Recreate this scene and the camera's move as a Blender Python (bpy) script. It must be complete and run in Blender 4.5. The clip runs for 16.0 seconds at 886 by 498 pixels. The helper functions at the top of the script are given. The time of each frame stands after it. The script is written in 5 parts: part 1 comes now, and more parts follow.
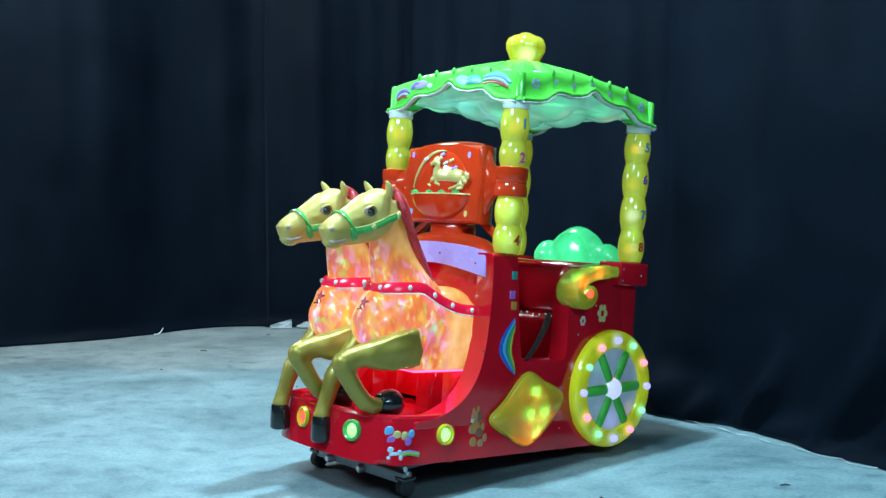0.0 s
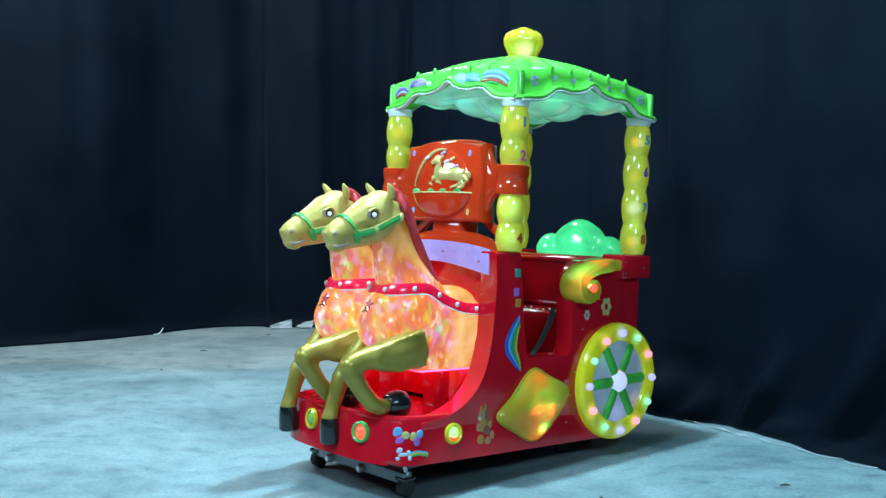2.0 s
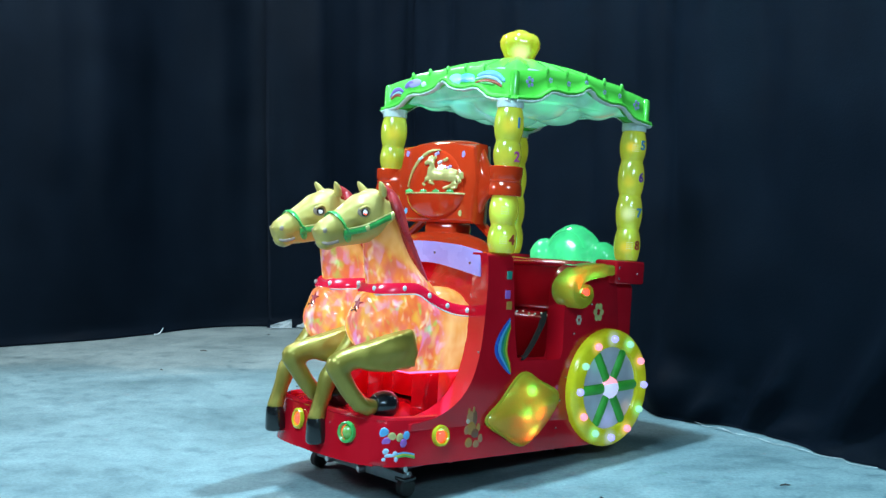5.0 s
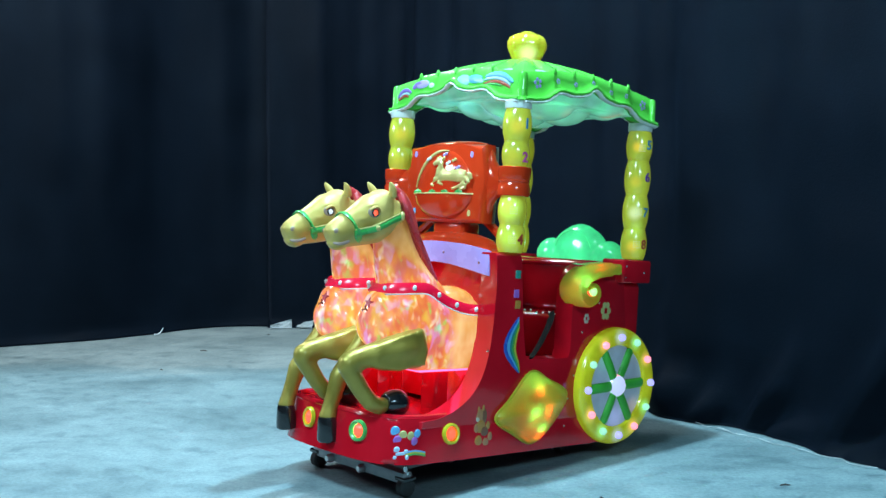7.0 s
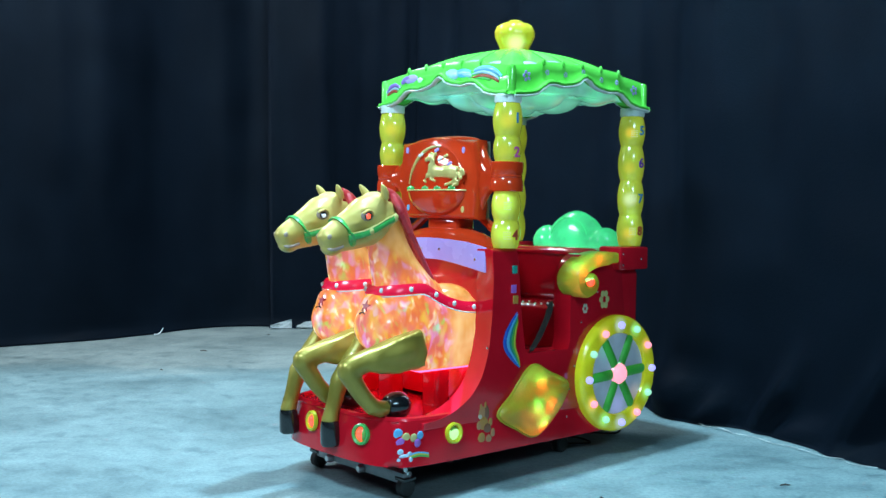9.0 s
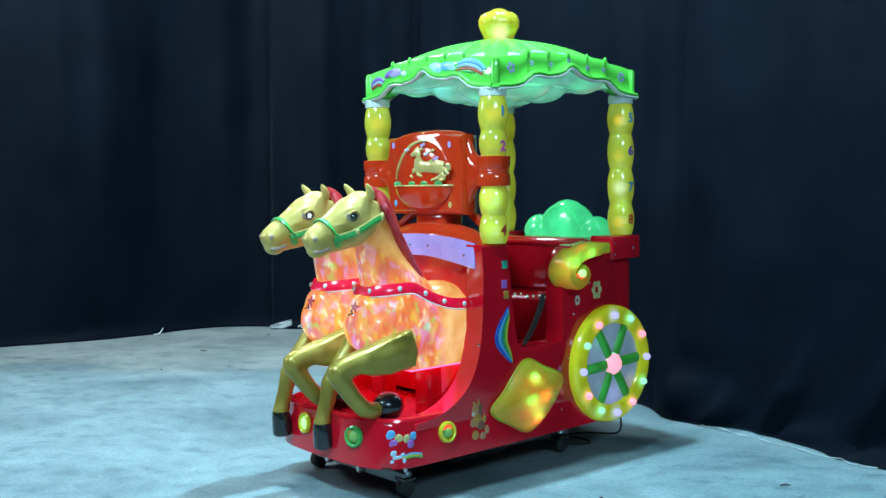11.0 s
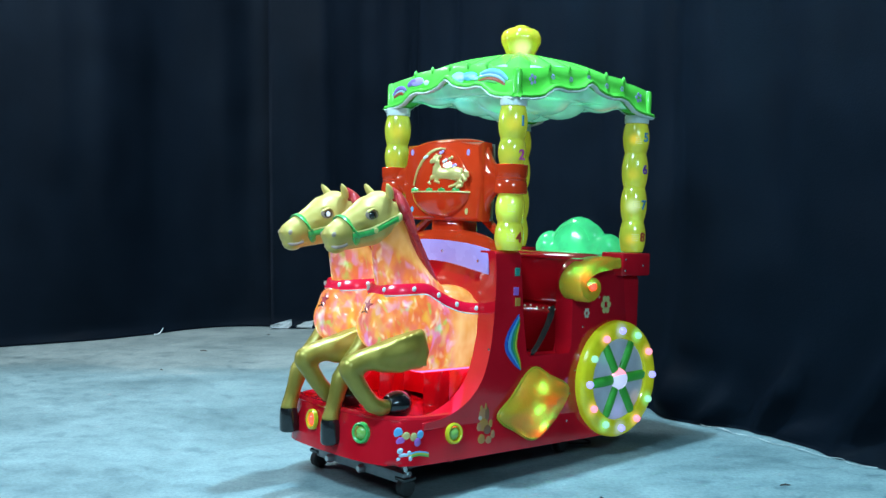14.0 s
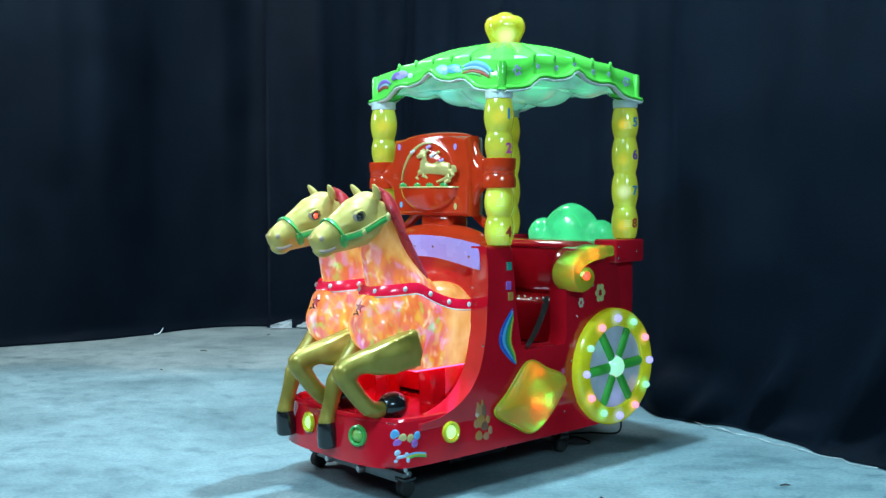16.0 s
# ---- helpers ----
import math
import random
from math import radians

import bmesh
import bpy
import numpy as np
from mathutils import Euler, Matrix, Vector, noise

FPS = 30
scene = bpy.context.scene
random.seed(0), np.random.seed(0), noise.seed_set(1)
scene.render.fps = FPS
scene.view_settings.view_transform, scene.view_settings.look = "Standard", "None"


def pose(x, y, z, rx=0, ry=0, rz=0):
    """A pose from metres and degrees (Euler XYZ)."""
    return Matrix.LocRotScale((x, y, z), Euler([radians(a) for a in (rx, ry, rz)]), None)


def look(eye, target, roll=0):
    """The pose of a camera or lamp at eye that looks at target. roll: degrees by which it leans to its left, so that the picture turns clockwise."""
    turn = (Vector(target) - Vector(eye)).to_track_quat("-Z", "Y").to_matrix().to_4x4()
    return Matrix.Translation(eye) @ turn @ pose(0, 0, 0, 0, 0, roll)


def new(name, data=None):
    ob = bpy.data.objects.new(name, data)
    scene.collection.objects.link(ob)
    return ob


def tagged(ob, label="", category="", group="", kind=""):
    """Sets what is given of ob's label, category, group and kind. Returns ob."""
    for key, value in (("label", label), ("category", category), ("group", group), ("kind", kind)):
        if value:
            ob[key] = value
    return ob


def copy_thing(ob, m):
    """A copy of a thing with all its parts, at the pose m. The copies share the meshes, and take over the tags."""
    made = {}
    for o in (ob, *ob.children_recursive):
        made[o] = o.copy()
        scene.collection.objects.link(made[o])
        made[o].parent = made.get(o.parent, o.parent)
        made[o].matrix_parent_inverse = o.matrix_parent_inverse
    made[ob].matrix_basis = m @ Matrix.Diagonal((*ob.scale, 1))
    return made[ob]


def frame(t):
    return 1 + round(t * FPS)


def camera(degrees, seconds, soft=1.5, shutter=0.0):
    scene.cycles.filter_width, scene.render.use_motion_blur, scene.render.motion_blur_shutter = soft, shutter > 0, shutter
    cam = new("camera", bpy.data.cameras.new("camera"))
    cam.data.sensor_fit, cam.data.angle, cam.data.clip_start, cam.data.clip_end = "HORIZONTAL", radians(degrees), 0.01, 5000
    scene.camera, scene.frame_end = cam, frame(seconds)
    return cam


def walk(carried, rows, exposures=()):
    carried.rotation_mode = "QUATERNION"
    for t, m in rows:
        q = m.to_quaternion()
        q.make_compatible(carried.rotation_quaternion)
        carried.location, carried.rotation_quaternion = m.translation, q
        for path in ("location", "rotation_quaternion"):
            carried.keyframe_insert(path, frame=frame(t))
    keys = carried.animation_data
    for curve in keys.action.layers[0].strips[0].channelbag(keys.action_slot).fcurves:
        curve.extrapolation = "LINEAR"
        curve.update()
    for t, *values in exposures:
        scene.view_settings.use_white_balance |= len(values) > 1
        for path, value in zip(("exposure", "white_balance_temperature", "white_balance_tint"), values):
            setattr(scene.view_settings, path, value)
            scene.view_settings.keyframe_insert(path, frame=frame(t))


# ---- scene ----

EYE = 1.2      # the camera's height
TILT = -3.15   # it looks slightly down
cam = camera(46.5, 16.0, soft=1.45)
walk(cam, [(0.0, pose(0, 0, EYE, 90 + TILT, 0, 0)), (16.0, pose(0, 0, EYE, 90 + TILT, 0, 0))])

# The rocking of the ride, by its crank: mean, then cosine and sine of one and of two turns (x, y, z, rotation vector).
TURN = 1.70702
SWING = (
    (-0.0262, 4.4905, 0.0140, 0.03464, 0.02286, -0.06272),
    (0.03398, 0.03476, -0.02086, -0.03651, 0.04203, 0.0001),
    (0.04158, 0.04205, -0.00053, -0.00364, 0.00317, 0.00139),
    (0.0035, 0.00294, 0.00138, -0.00282, 0.00335, 0.00039),
    (-0.00022, -0.00074, 0.0001, 0.00021, -0.00062, -0.00023),
)


def ride_pose(t):
    a = 2 * math.pi * t / TURN
    w = (1, math.cos(a), math.sin(a), math.cos(2 * a), math.sin(2 * a))
    v = [sum(w[k] * SWING[k][i] for k in range(5)) for i in range(6)]
    r = Vector(v[3:])
    spin = Matrix.Rotation(r.length, 4, r.normalized())
    return pose(0, 0, EYE, TILT) @ Matrix.Translation(v[:3]) @ spin @ pose(0, 0, 0, 0, 0, -135)


# ---------------------------------------------------------------- light
world = bpy.data.worlds.new("world")
scene.world = world
world.use_nodes = True
world.node_tree.nodes["Background"].inputs[0].default_value = (0.35, 0.5, 0.8, 1)
world.node_tree.nodes["Background"].inputs[1].default_value = 0.02
scene.view_settings.exposure = 0.0


def area(name, eye, target, sx, sy, power, colour):
    d = bpy.data.lights.new(name, "AREA")
    d.shape, d.size, d.size_y, d.energy, d.color = "RECTANGLE", sx, sy, power, colour
    ob = new(name, d)
    ob.matrix_world = look(eye, target)
    return ob


COOL, PALE = (0.45, 0.80, 1.0), (0.66, 0.85, 1.0)
area("hall_lamp_over", (0.30, 4.35, 4.4), (0.28, 4.37, 0.0), 0.15, 0.08, 300, COOL)
area("hall_lamp_front", (-1.7, 1.6, 4.2), (-0.5, 3.9, 0.5), 1.2, 0.5, 255, COOL)
area("hall_lamp_side", (-4.6, 4.5, 2.7), (-0.6, 4.4, 0.9), 1.0, 0.5, 80, PALE)
area("hall_lamp_far", (-2.2, 6.75, 4.35), (-1.9, 7.9, 0.3), 1.4, 0.5, 195, (0.74, 0.88, 0.96))
# added fill from behind the camera, brightens the shadow beside the ride
area("hall_lamp_near", (2.0, -0.9, 3.3), (0.3, 4.3, 0.3), 1.6, 0.6, 120, COOL)


# ---------------------------------------------------------------- materials
def material(name):
    m = bpy.data.materials.new(name)
    m.use_nodes = True
    return m, m.node_tree, m.node_tree.nodes["Principled BSDF"]


def node(nt, kind, **values):
    n = nt.nodes.new(kind)
    for k, v in values.items():
        n.inputs[k.replace("_", " ")].default_value = v
    return n


def ramp(nt, source, stops):
    r = nt.nodes.new("ShaderNodeValToRGB")
    e = r.color_ramp.elements
    while len(e) < len(stops):
        e.new(0.5)
    for el, (p, c) in zip(e, stops):
        el.position, el.color = p, (*c, 1)
    nt.links.new(source, r.inputs["Fac"])
    return r


def coords(nt):
    return nt.nodes.new("ShaderNodeTexCoord").outputs["Object"]


def bump(nt, bsdf, source, strength, distance):
    b = node(nt, "ShaderNodeBump", Strength=strength, Distance=distance)
    nt.links.new(source, b.inputs["Height"])
    nt.links.new(b.outputs["Normal"], bsdf.inputs["Normal"])


def gloss(name, dark, light, rough=0.18, coat=0.6, metal=0.0, scale=6.0, wave=0.1, sheen=0.5):
    """A moulded, painted or gel-coated surface: uneven colour, faint orange peel, smears in the gloss."""
    m, nt, b = material(name)
    c = coords(nt)
    n1 = node(nt, "ShaderNodeTexNoise", Scale=scale, Detail=4.0)
    n2 = node(nt, "ShaderNodeTexNoise", Scale=70.0, Detail=3.0)
    nt.links.new(c, n1.inputs["Vector"]), nt.links.new(c, n2.inputs["Vector"])
    nt.links.new(ramp(nt, n1.outputs["Fac"], [(0.3, dark), (0.7, light)]).outputs["Color"], b.inputs["Base Color"])
    r = node(nt, "ShaderNodeMapRange", From_Min=0.3, From_Max=0.7, To_Min=rough * 0.7, To_Max=rough * 1.5)
    nt.links.new(n1.outputs["Fac"], r.inputs["Value"]), nt.links.new(r.outputs["Result"], b.inputs["Roughness"])
    b.inputs["Metallic"].default_value, b.inputs["Coat Weight"].default_value = metal, coat
    b.inputs["Coat Roughness"].default_value, b.inputs["Specular IOR Level"].default_value = 0.08, sheen
    bump(nt, b, n2.outputs["Fac"], wave, 0.004)
    return m


def glowing(name, base, glow_stops, strength, scale, rough=0.2):
    """A translucent shell with light from inside put in as emission: the glow varies in soft patches."""
    m, nt, b = material(name)
    c = coords(nt)
    n1 = node(nt, "ShaderNodeTexNoise", Scale=scale, Detail=2.0, Roughness=0.4)
    nt.links.new(c, n1.inputs["Vector"])
    nt.links.new(ramp(nt, n1.outputs["Fac"], glow_stops).outputs["Color"], b.inputs["Emission Color"])
    b.inputs["Emission Strength"].default_value = strength
    b.inputs["Base Color"].default_value = (*base, 1)
    b.inputs["Roughness"].default_value, b.inputs["Coat Weight"].default_value = rough, 0.5
    n2 = node(nt, "ShaderNodeTexNoise", Scale=60.0)
    nt.links.new(c, n2.inputs["Vector"])
    bump(nt, b, n2.outputs["Fac"], 0.08, 0.004)
    return m


def spangled(name, strength):
    """A lit shell lined with rainbow foil: small drawn-out spangles in front, plain warm light along the flank and the crest."""
    m, nt, b = material(name)
    c = coords(nt)

    def maths(kind, x, y, z=None):
        n = nt.nodes.new("ShaderNodeMath")
        n.operation = kind
        for k, v in enumerate((x, y, z)):
            if isinstance(v, (int, float)):
                n.inputs[k].default_value = v
            elif v is not None:
                nt.links.new(v, n.inputs[k])
        return n.outputs[0]
    info, moved = nt.nodes.new("ShaderNodeObjectInfo"), nt.nodes.new("ShaderNodeVectorMath")
    moved.operation = "MULTIPLY_ADD"
    moved.inputs[1].default_value = (5.0, 3.0, 7.0)
    nt.links.new(info.outputs["Random"], moved.inputs[0]), nt.links.new(c, moved.inputs[2])
    squeezed = node(nt, "ShaderNodeMapping", Rotation=(0.25, -0.2, 0.3), Scale=(1.0, 1.0, 0.62))
    nt.links.new(moved.outputs["Vector"], squeezed.inputs["Vector"])
    wobble = node(nt, "ShaderNodeTexNoise", Scale=14.0, Detail=2.0)
    nt.links.new(squeezed.outputs["Vector"], wobble.inputs["Vector"])
    foil = ramp(nt, wobble.outputs["Fac"], [(0.32, (1.0, 0.09, 0.12)), (0.46, (1.0, 0.16, 0.06)), (0.60, (1.0, 0.31, 0.06))]).outputs["Color"]
    layers = (("MIX", (0.95, 0.14, 0.28), 13.0, 0.45, 0.72, 0.9), ("ADD", (0.0, 0.36, 0.0), 19.0, 0.48, 0.70, 0.9), ("MIX", (0.40, 0.85, 0.12), 22.0, 0.57, 0.78, 0.95),
              ("ADD", (0.0, 0.16, 0.60), 23.0, 0.50, 0.70, 1.0), ("ADD", (0.30, 0.60, 0.42), 28.0, 0.56, 0.74, 1.0))
    for k, (blend, colour, scale, lo, hi, share) in enumerate(layers):
        shifted = node(nt, "ShaderNodeMapping", Location=(3.1 * k + 1.0, 1.7 * k, 0.9 * k))
        nt.links.new(squeezed.outputs["Vector"], shifted.inputs["Vector"])
        spots = node(nt, "ShaderNodeTexNoise", Scale=scale, Detail=1.2, Distortion=0.5)
        nt.links.new(shifted.outputs["Vector"], spots.inputs["Vector"])
        amount = node(nt, "ShaderNodeMapRange", From_Min=lo, From_Max=hi, To_Min=0.0, To_Max=share)
        amount.interpolation_type = "SMOOTHSTEP"
        nt.links.new(spots.outputs["Fac"], amount.inputs["Value"])
        over = node(nt, "ShaderNodeMixRGB", Color2=(*colour, 1))
        over.blend_type = blend
        nt.links.new(amount.outputs["Result"], over.inputs[0]), nt.links.new(foil, over.inputs[1])
        foil = over.outputs[0]
    place = nt.nodes.new("ShaderNodeSeparateXYZ")
    nt.links.new(c, place.inputs[0])
    # the foil ends behind the girth and on the back of the neck
    lean = maths("MULTIPLY", maths("MAXIMUM", maths("ADD", place.outputs["Z"], 0.16), 0.0), 1.75)
    front = node(nt, "ShaderNodeMapRange", From_Min=0.175, From_Max=0.235)
    nt.links.new(maths("SUBTRACT", place.outputs["X"], lean), front.inputs["Value"])
    plain = ramp(nt, wobble.outputs["Fac"], [(0.35, (1.0, 0.44, 0.09)), (0.65, (1.0, 0.62, 0.28))])
    mix = nt.nodes.new("ShaderNodeMixRGB")
    nt.links.new(front.outputs["Result"], mix.inputs[0]), nt.links.new(plain.outputs["Color"], mix.inputs[1]), nt.links.new(foil, mix.inputs[2])
    nt.links.new(mix.outputs[0], b.inputs["Emission Color"])
    glint = node(nt, "ShaderNodeMapRange", From_Min=0.3, From_Max=0.7, To_Min=strength * 0.78, To_Max=strength * 1.25)
    nt.links.new(wobble.outputs["Fac"], glint.inputs["Value"])
    # emission fades up the neck, in place of falloff from lamps in the trunk
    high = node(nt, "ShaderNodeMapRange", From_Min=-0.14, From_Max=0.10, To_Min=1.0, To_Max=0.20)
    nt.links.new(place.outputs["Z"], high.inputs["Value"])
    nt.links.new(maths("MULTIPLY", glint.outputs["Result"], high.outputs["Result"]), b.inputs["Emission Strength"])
    b.inputs["Base Color"].default_value = (0.34, 0.13, 0.03, 1)
    b.inputs["Roughness"].default_value, b.inputs["Coat Weight"].default_value = 0.22, 0.4
    grain = node(nt, "ShaderNodeTexNoise", Scale=60.0)
    nt.links.new(c, grain.inputs["Vector"])
    bump(nt, b, grain.outputs["Fac"], 0.08, 0.004)
    return m


def shell(name, outer, inner, through_share):
    """A thin moulded shell that lets the light of the lamps inside it through."""
    m, nt, b = material(name)
    c = coords(nt)
    n1 = node(nt, "ShaderNodeTexNoise", Scale=9.0, Detail=3.0)
    nt.links.new(c, n1.inputs["Vector"])
    nt.links.new(ramp(nt, n1.outputs["Fac"], [(0.3, tuple(0.85 * v for v in outer)), (0.7, outer)]).outputs["Color"], b.inputs["Base Color"])
    b.inputs["Roughness"].default_value, b.inputs["Coat Weight"].default_value = 0.2, 0.5
    dimples = nt.nodes.new("ShaderNodeTexVoronoi")
    dimples.inputs["Scale"].default_value = 95.0
    nt.links.new(c, dimples.inputs["Vector"])
    bump(nt, b, dimples.outputs["Distance"], 0.35, 0.004)
    tr = node(nt, "ShaderNodeBsdfTranslucent", Color=(*inner, 1))
    mix = node(nt, "ShaderNodeMixShader", Fac=through_share)
    nt.links.new(b.outputs["BSDF"], mix.inputs[1]), nt.links.new(tr.outputs["BSDF"], mix.inputs[2])
    nt.links.new(mix.outputs[0], nt.nodes["Material Output"].inputs["Surface"])
    return m


def spotted(name, outer, glow, level, spots):
    """A translucent shell with a soft glow put into its emission round each diode: spots of (place, radius, colour,
    strength).
    """
    m, nt, b = material(name)
    c = coords(nt)
    n1, n2 = node(nt, "ShaderNodeTexNoise", Scale=11.0, Detail=3.0), node(nt, "ShaderNodeTexNoise", Scale=80.0, Detail=2.0)
    nt.links.new(c, n1.inputs["Vector"]), nt.links.new(c, n2.inputs["Vector"])
    nt.links.new(ramp(nt, n1.outputs["Fac"], [(0.3, tuple(0.8 * v for v in outer)), (0.7, outer)]).outputs["Color"], b.inputs["Base Color"])
    b.inputs["Roughness"].default_value, b.inputs["Coat Weight"].default_value = 0.18, 0.5
    bump(nt, b, n2.outputs["Fac"], 0.10, 0.004)
    total = ramp(nt, n1.outputs["Fac"], [(0.3, tuple(0.6 * level * v for v in glow)), (0.7, tuple(level * v for v in glow))]).outputs["Color"]
    for place, radius, colour, strength in spots:
        d = nt.nodes.new("ShaderNodeVectorMath")
        d.operation = "DISTANCE"
        d.inputs[1].default_value = place
        nt.links.new(c, d.inputs[0])
        r = node(nt, "ShaderNodeMapRange", From_Min=0.0, From_Max=radius, To_Min=strength, To_Max=0.0)
        r.interpolation_type = "SMOOTHERSTEP"
        nt.links.new(d.outputs["Value"], r.inputs["Value"])
        k = nt.nodes.new("ShaderNodeVectorMath")
        k.operation = "SCALE"
        k.inputs[0].default_value = colour
        nt.links.new(r.outputs["Result"], k.inputs["Scale"])
        add = nt.nodes.new("ShaderNodeVectorMath")
        nt.links.new(total, add.inputs[0]), nt.links.new(k.outputs["Vector"], add.inputs[1])
        total = add.outputs["Vector"]
    nt.links.new(total, b.inputs["Emission Color"])
    b.inputs["Emission Strength"].default_value = 1.0
    return m


def lit(name, colour, strength):
    m, nt, b = material(name)
    b.inputs["Base Color"].default_value = (*[min(1, x * 0.3 + 0.04) for x in colour], 1)
    b.inputs["Emission Color"].default_value, b.inputs["Emission Strength"].default_value = (*colour, 1), strength
    b.inputs["Roughness"].default_value = 0.15
    return m


def concrete():
    """Trowelled screed, warmer in tint towards the far end, with mottling, trowel strokes and dust."""
    m, nt, b = material("trowelled_concrete")
    c = coords(nt)
    big = node(nt, "ShaderNodeTexNoise", Scale=1.3, Detail=6.0, Roughness=0.62, Distortion=0.5)
    fine = node(nt, "ShaderNodeTexNoise", Scale=10.0, Detail=9.0, Roughness=0.66, Distortion=0.6)
    grit = node(nt, "ShaderNodeTexNoise", Scale=55.0, Detail=4.0, Roughness=0.7)
    strokes = node(nt, "ShaderNodeTexNoise", Scale=1.0, Detail=5.0, Roughness=0.6, Distortion=0.9)
    turned = node(nt, "ShaderNodeMapping", Rotation=(0, 0, 0.35), Scale=(5.0, 10.0, 1.0))
    nt.links.new(c, turned.inputs["Vector"]), nt.links.new(turned.outputs["Vector"], strokes.inputs["Vector"])
    for n in (big, fine, grit):
        nt.links.new(c, n.inputs["Vector"])
    total = ramp(nt, big.outputs["Fac"], [(0.34, (0.160, 0.203, 0.216)), (0.62, (0.278, 0.330, 0.345))]).outputs["Color"]

    def times(colour, share):
        nonlocal total
        mix = node(nt, "ShaderNodeMixRGB", Fac=share)
        mix.blend_type = "MULTIPLY"
        nt.links.new(total, mix.inputs[1]), nt.links.new(colour, mix.inputs[2])
        total = mix.outputs[0]
    times(ramp(nt, fine.outputs["Fac"], [(0.34, (0.66, 0.70, 0.73)), (0.45, (0.90, 0.92, 0.93)), (0.50, (1.0, 1.0, 1.0)), (0.62, (1.0, 1.0, 1.0)), (0.66, (1.15, 1.15, 1.14))]).outputs["Color"], 0.95)
    times(ramp(nt, strokes.outputs["Fac"], [(0.38, (0.70, 0.74, 0.78)), (0.43, (1.0, 1.0, 1.0)), (0.60, (1.0, 1.0, 1.0)), (0.68, (1.20, 1.20, 1.20))]).outputs["Color"], 0.45)
    times(ramp(nt, grit.outputs["Fac"], [(0.36, (0.80, 0.82, 0.84)), (0.5, (1.0, 1.0, 1.0)), (0.66, (1.15, 1.15, 1.15))]).outputs["Color"], 0.9)
    # beyond a slightly uneven line across the hall the tint turns warmer
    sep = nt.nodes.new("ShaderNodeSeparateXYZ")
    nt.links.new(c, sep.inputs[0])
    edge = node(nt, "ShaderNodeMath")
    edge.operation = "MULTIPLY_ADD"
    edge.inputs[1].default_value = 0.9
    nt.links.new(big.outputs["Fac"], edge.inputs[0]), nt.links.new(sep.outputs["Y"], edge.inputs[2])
    warmth = node(nt, "ShaderNodeMapRange", From_Min=7.15, From_Max=7.55)
    nt.links.new(edge.outputs[0], warmth.inputs["Value"])
    times(ramp(nt, warmth.outputs["Result"], [(0.0, (0.90, 1.0, 0.98)), (1.0, (1.08, 0.99, 0.90))]).outputs["Color"], 1.0)
    nt.links.new(total, b.inputs["Base Color"])
    r = node(nt, "ShaderNodeMapRange", From_Min=0.3, From_Max=0.7, To_Min=0.42, To_Max=0.75)
    nt.links.new(fine.outputs["Fac"], r.inputs["Value"]), nt.links.new(r.outputs["Result"], b.inputs["Roughness"])
    bump(nt, b, grit.outputs["Fac"], 0.15, 0.003)
    return m


def cloth():
    m, nt, b = material("navy_curtain_cloth")
    c = coords(nt)
    n1 = node(nt, "ShaderNodeTexNoise", Scale=2.0, Detail=4.0)
    n2 = node(nt, "ShaderNodeTexNoise", Scale=90.0, Detail=3.0)
    nt.links.new(c, n1.inputs["Vector"]), nt.links.new(c, n2.inputs["Vector"])
    nt.links.new(ramp(nt, n1.outputs["Fac"], [(0.3, (0.0042, 0.0076, 0.0140)), (0.7, (0.0070, 0.0124, 0.0220))]).outputs["Color"], b.inputs["Base Color"])
    b.inputs["Roughness"].default_value = 0.58
    b.inputs["Specular IOR Level"].default_value = 0.07
    b.inputs["Sheen Weight"].default_value, b.inputs["Sheen Tint"].default_value = 0.012, (0.3, 0.5, 0.9, 1)
    bump(nt, b, n2.outputs["Fac"], 0.3, 0.003)
    return m


RED = gloss("red_gelcoat", (0.52, 0.005, 0.014), (0.62, 0.008, 0.020), 0.09, 0.35, wave=0.05, sheen=0.40)
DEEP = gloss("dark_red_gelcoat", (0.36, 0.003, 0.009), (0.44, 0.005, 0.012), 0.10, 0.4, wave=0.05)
ORANGE = gloss("orange_red_gelcoat", (0.56, 0.032, 0.007), (0.64, 0.044, 0.010), 0.08, 0.2, wave=0.05)
LILAC = gloss("lilac_plate", (0.42, 0.30, 0.72), (0.50, 0.38, 0.80), 0.25, 0.3)
GREEN = gloss("lime_green_gelcoat", (0.09, 0.52, 0.05), (0.14, 0.62, 0.085), 0.18, 0.4)
LEAF = gloss("leaf_green_plastic", (0.04, 0.33, 0.07), (0.06, 0.42, 0.09), 0.25, 0.4)
SPOKE = gloss("matt_green_plastic", (0.04, 0.36, 0.03), (0.06, 0.44, 0.05), 0.45, 0.0)
WHITE = gloss("white_plastic", (0.66, 0.74, 0.68), (0.76, 0.82, 0.76), 0.25, 0.3)
BLACK = gloss("black_gloss_paint", (0.006, 0.006, 0.007), (0.012, 0.012, 0.013), 0.2, 0.5)
RUBBER = gloss("black_rubber", (0.012, 0.012, 0.013), (0.03, 0.03, 0.03), 0.6, 0.0, wave=0.3)
STEEL = gloss("painted_grey_steel", (0.22, 0.24, 0.25), (0.34, 0.36, 0.37), 0.4, 0.1, 0.15, 20)
CHROME = gloss("zinc_steel", (0.5, 0.5, 0.5), (0.65, 0.65, 0.65), 0.25, 0.0, 1.0)
GOLD = gloss("olive_gold_metallic_paint", (0.31, 0.215, 0.035), (0.44, 0.32, 0.06), 0.40, 0.12, 0.5, 9)
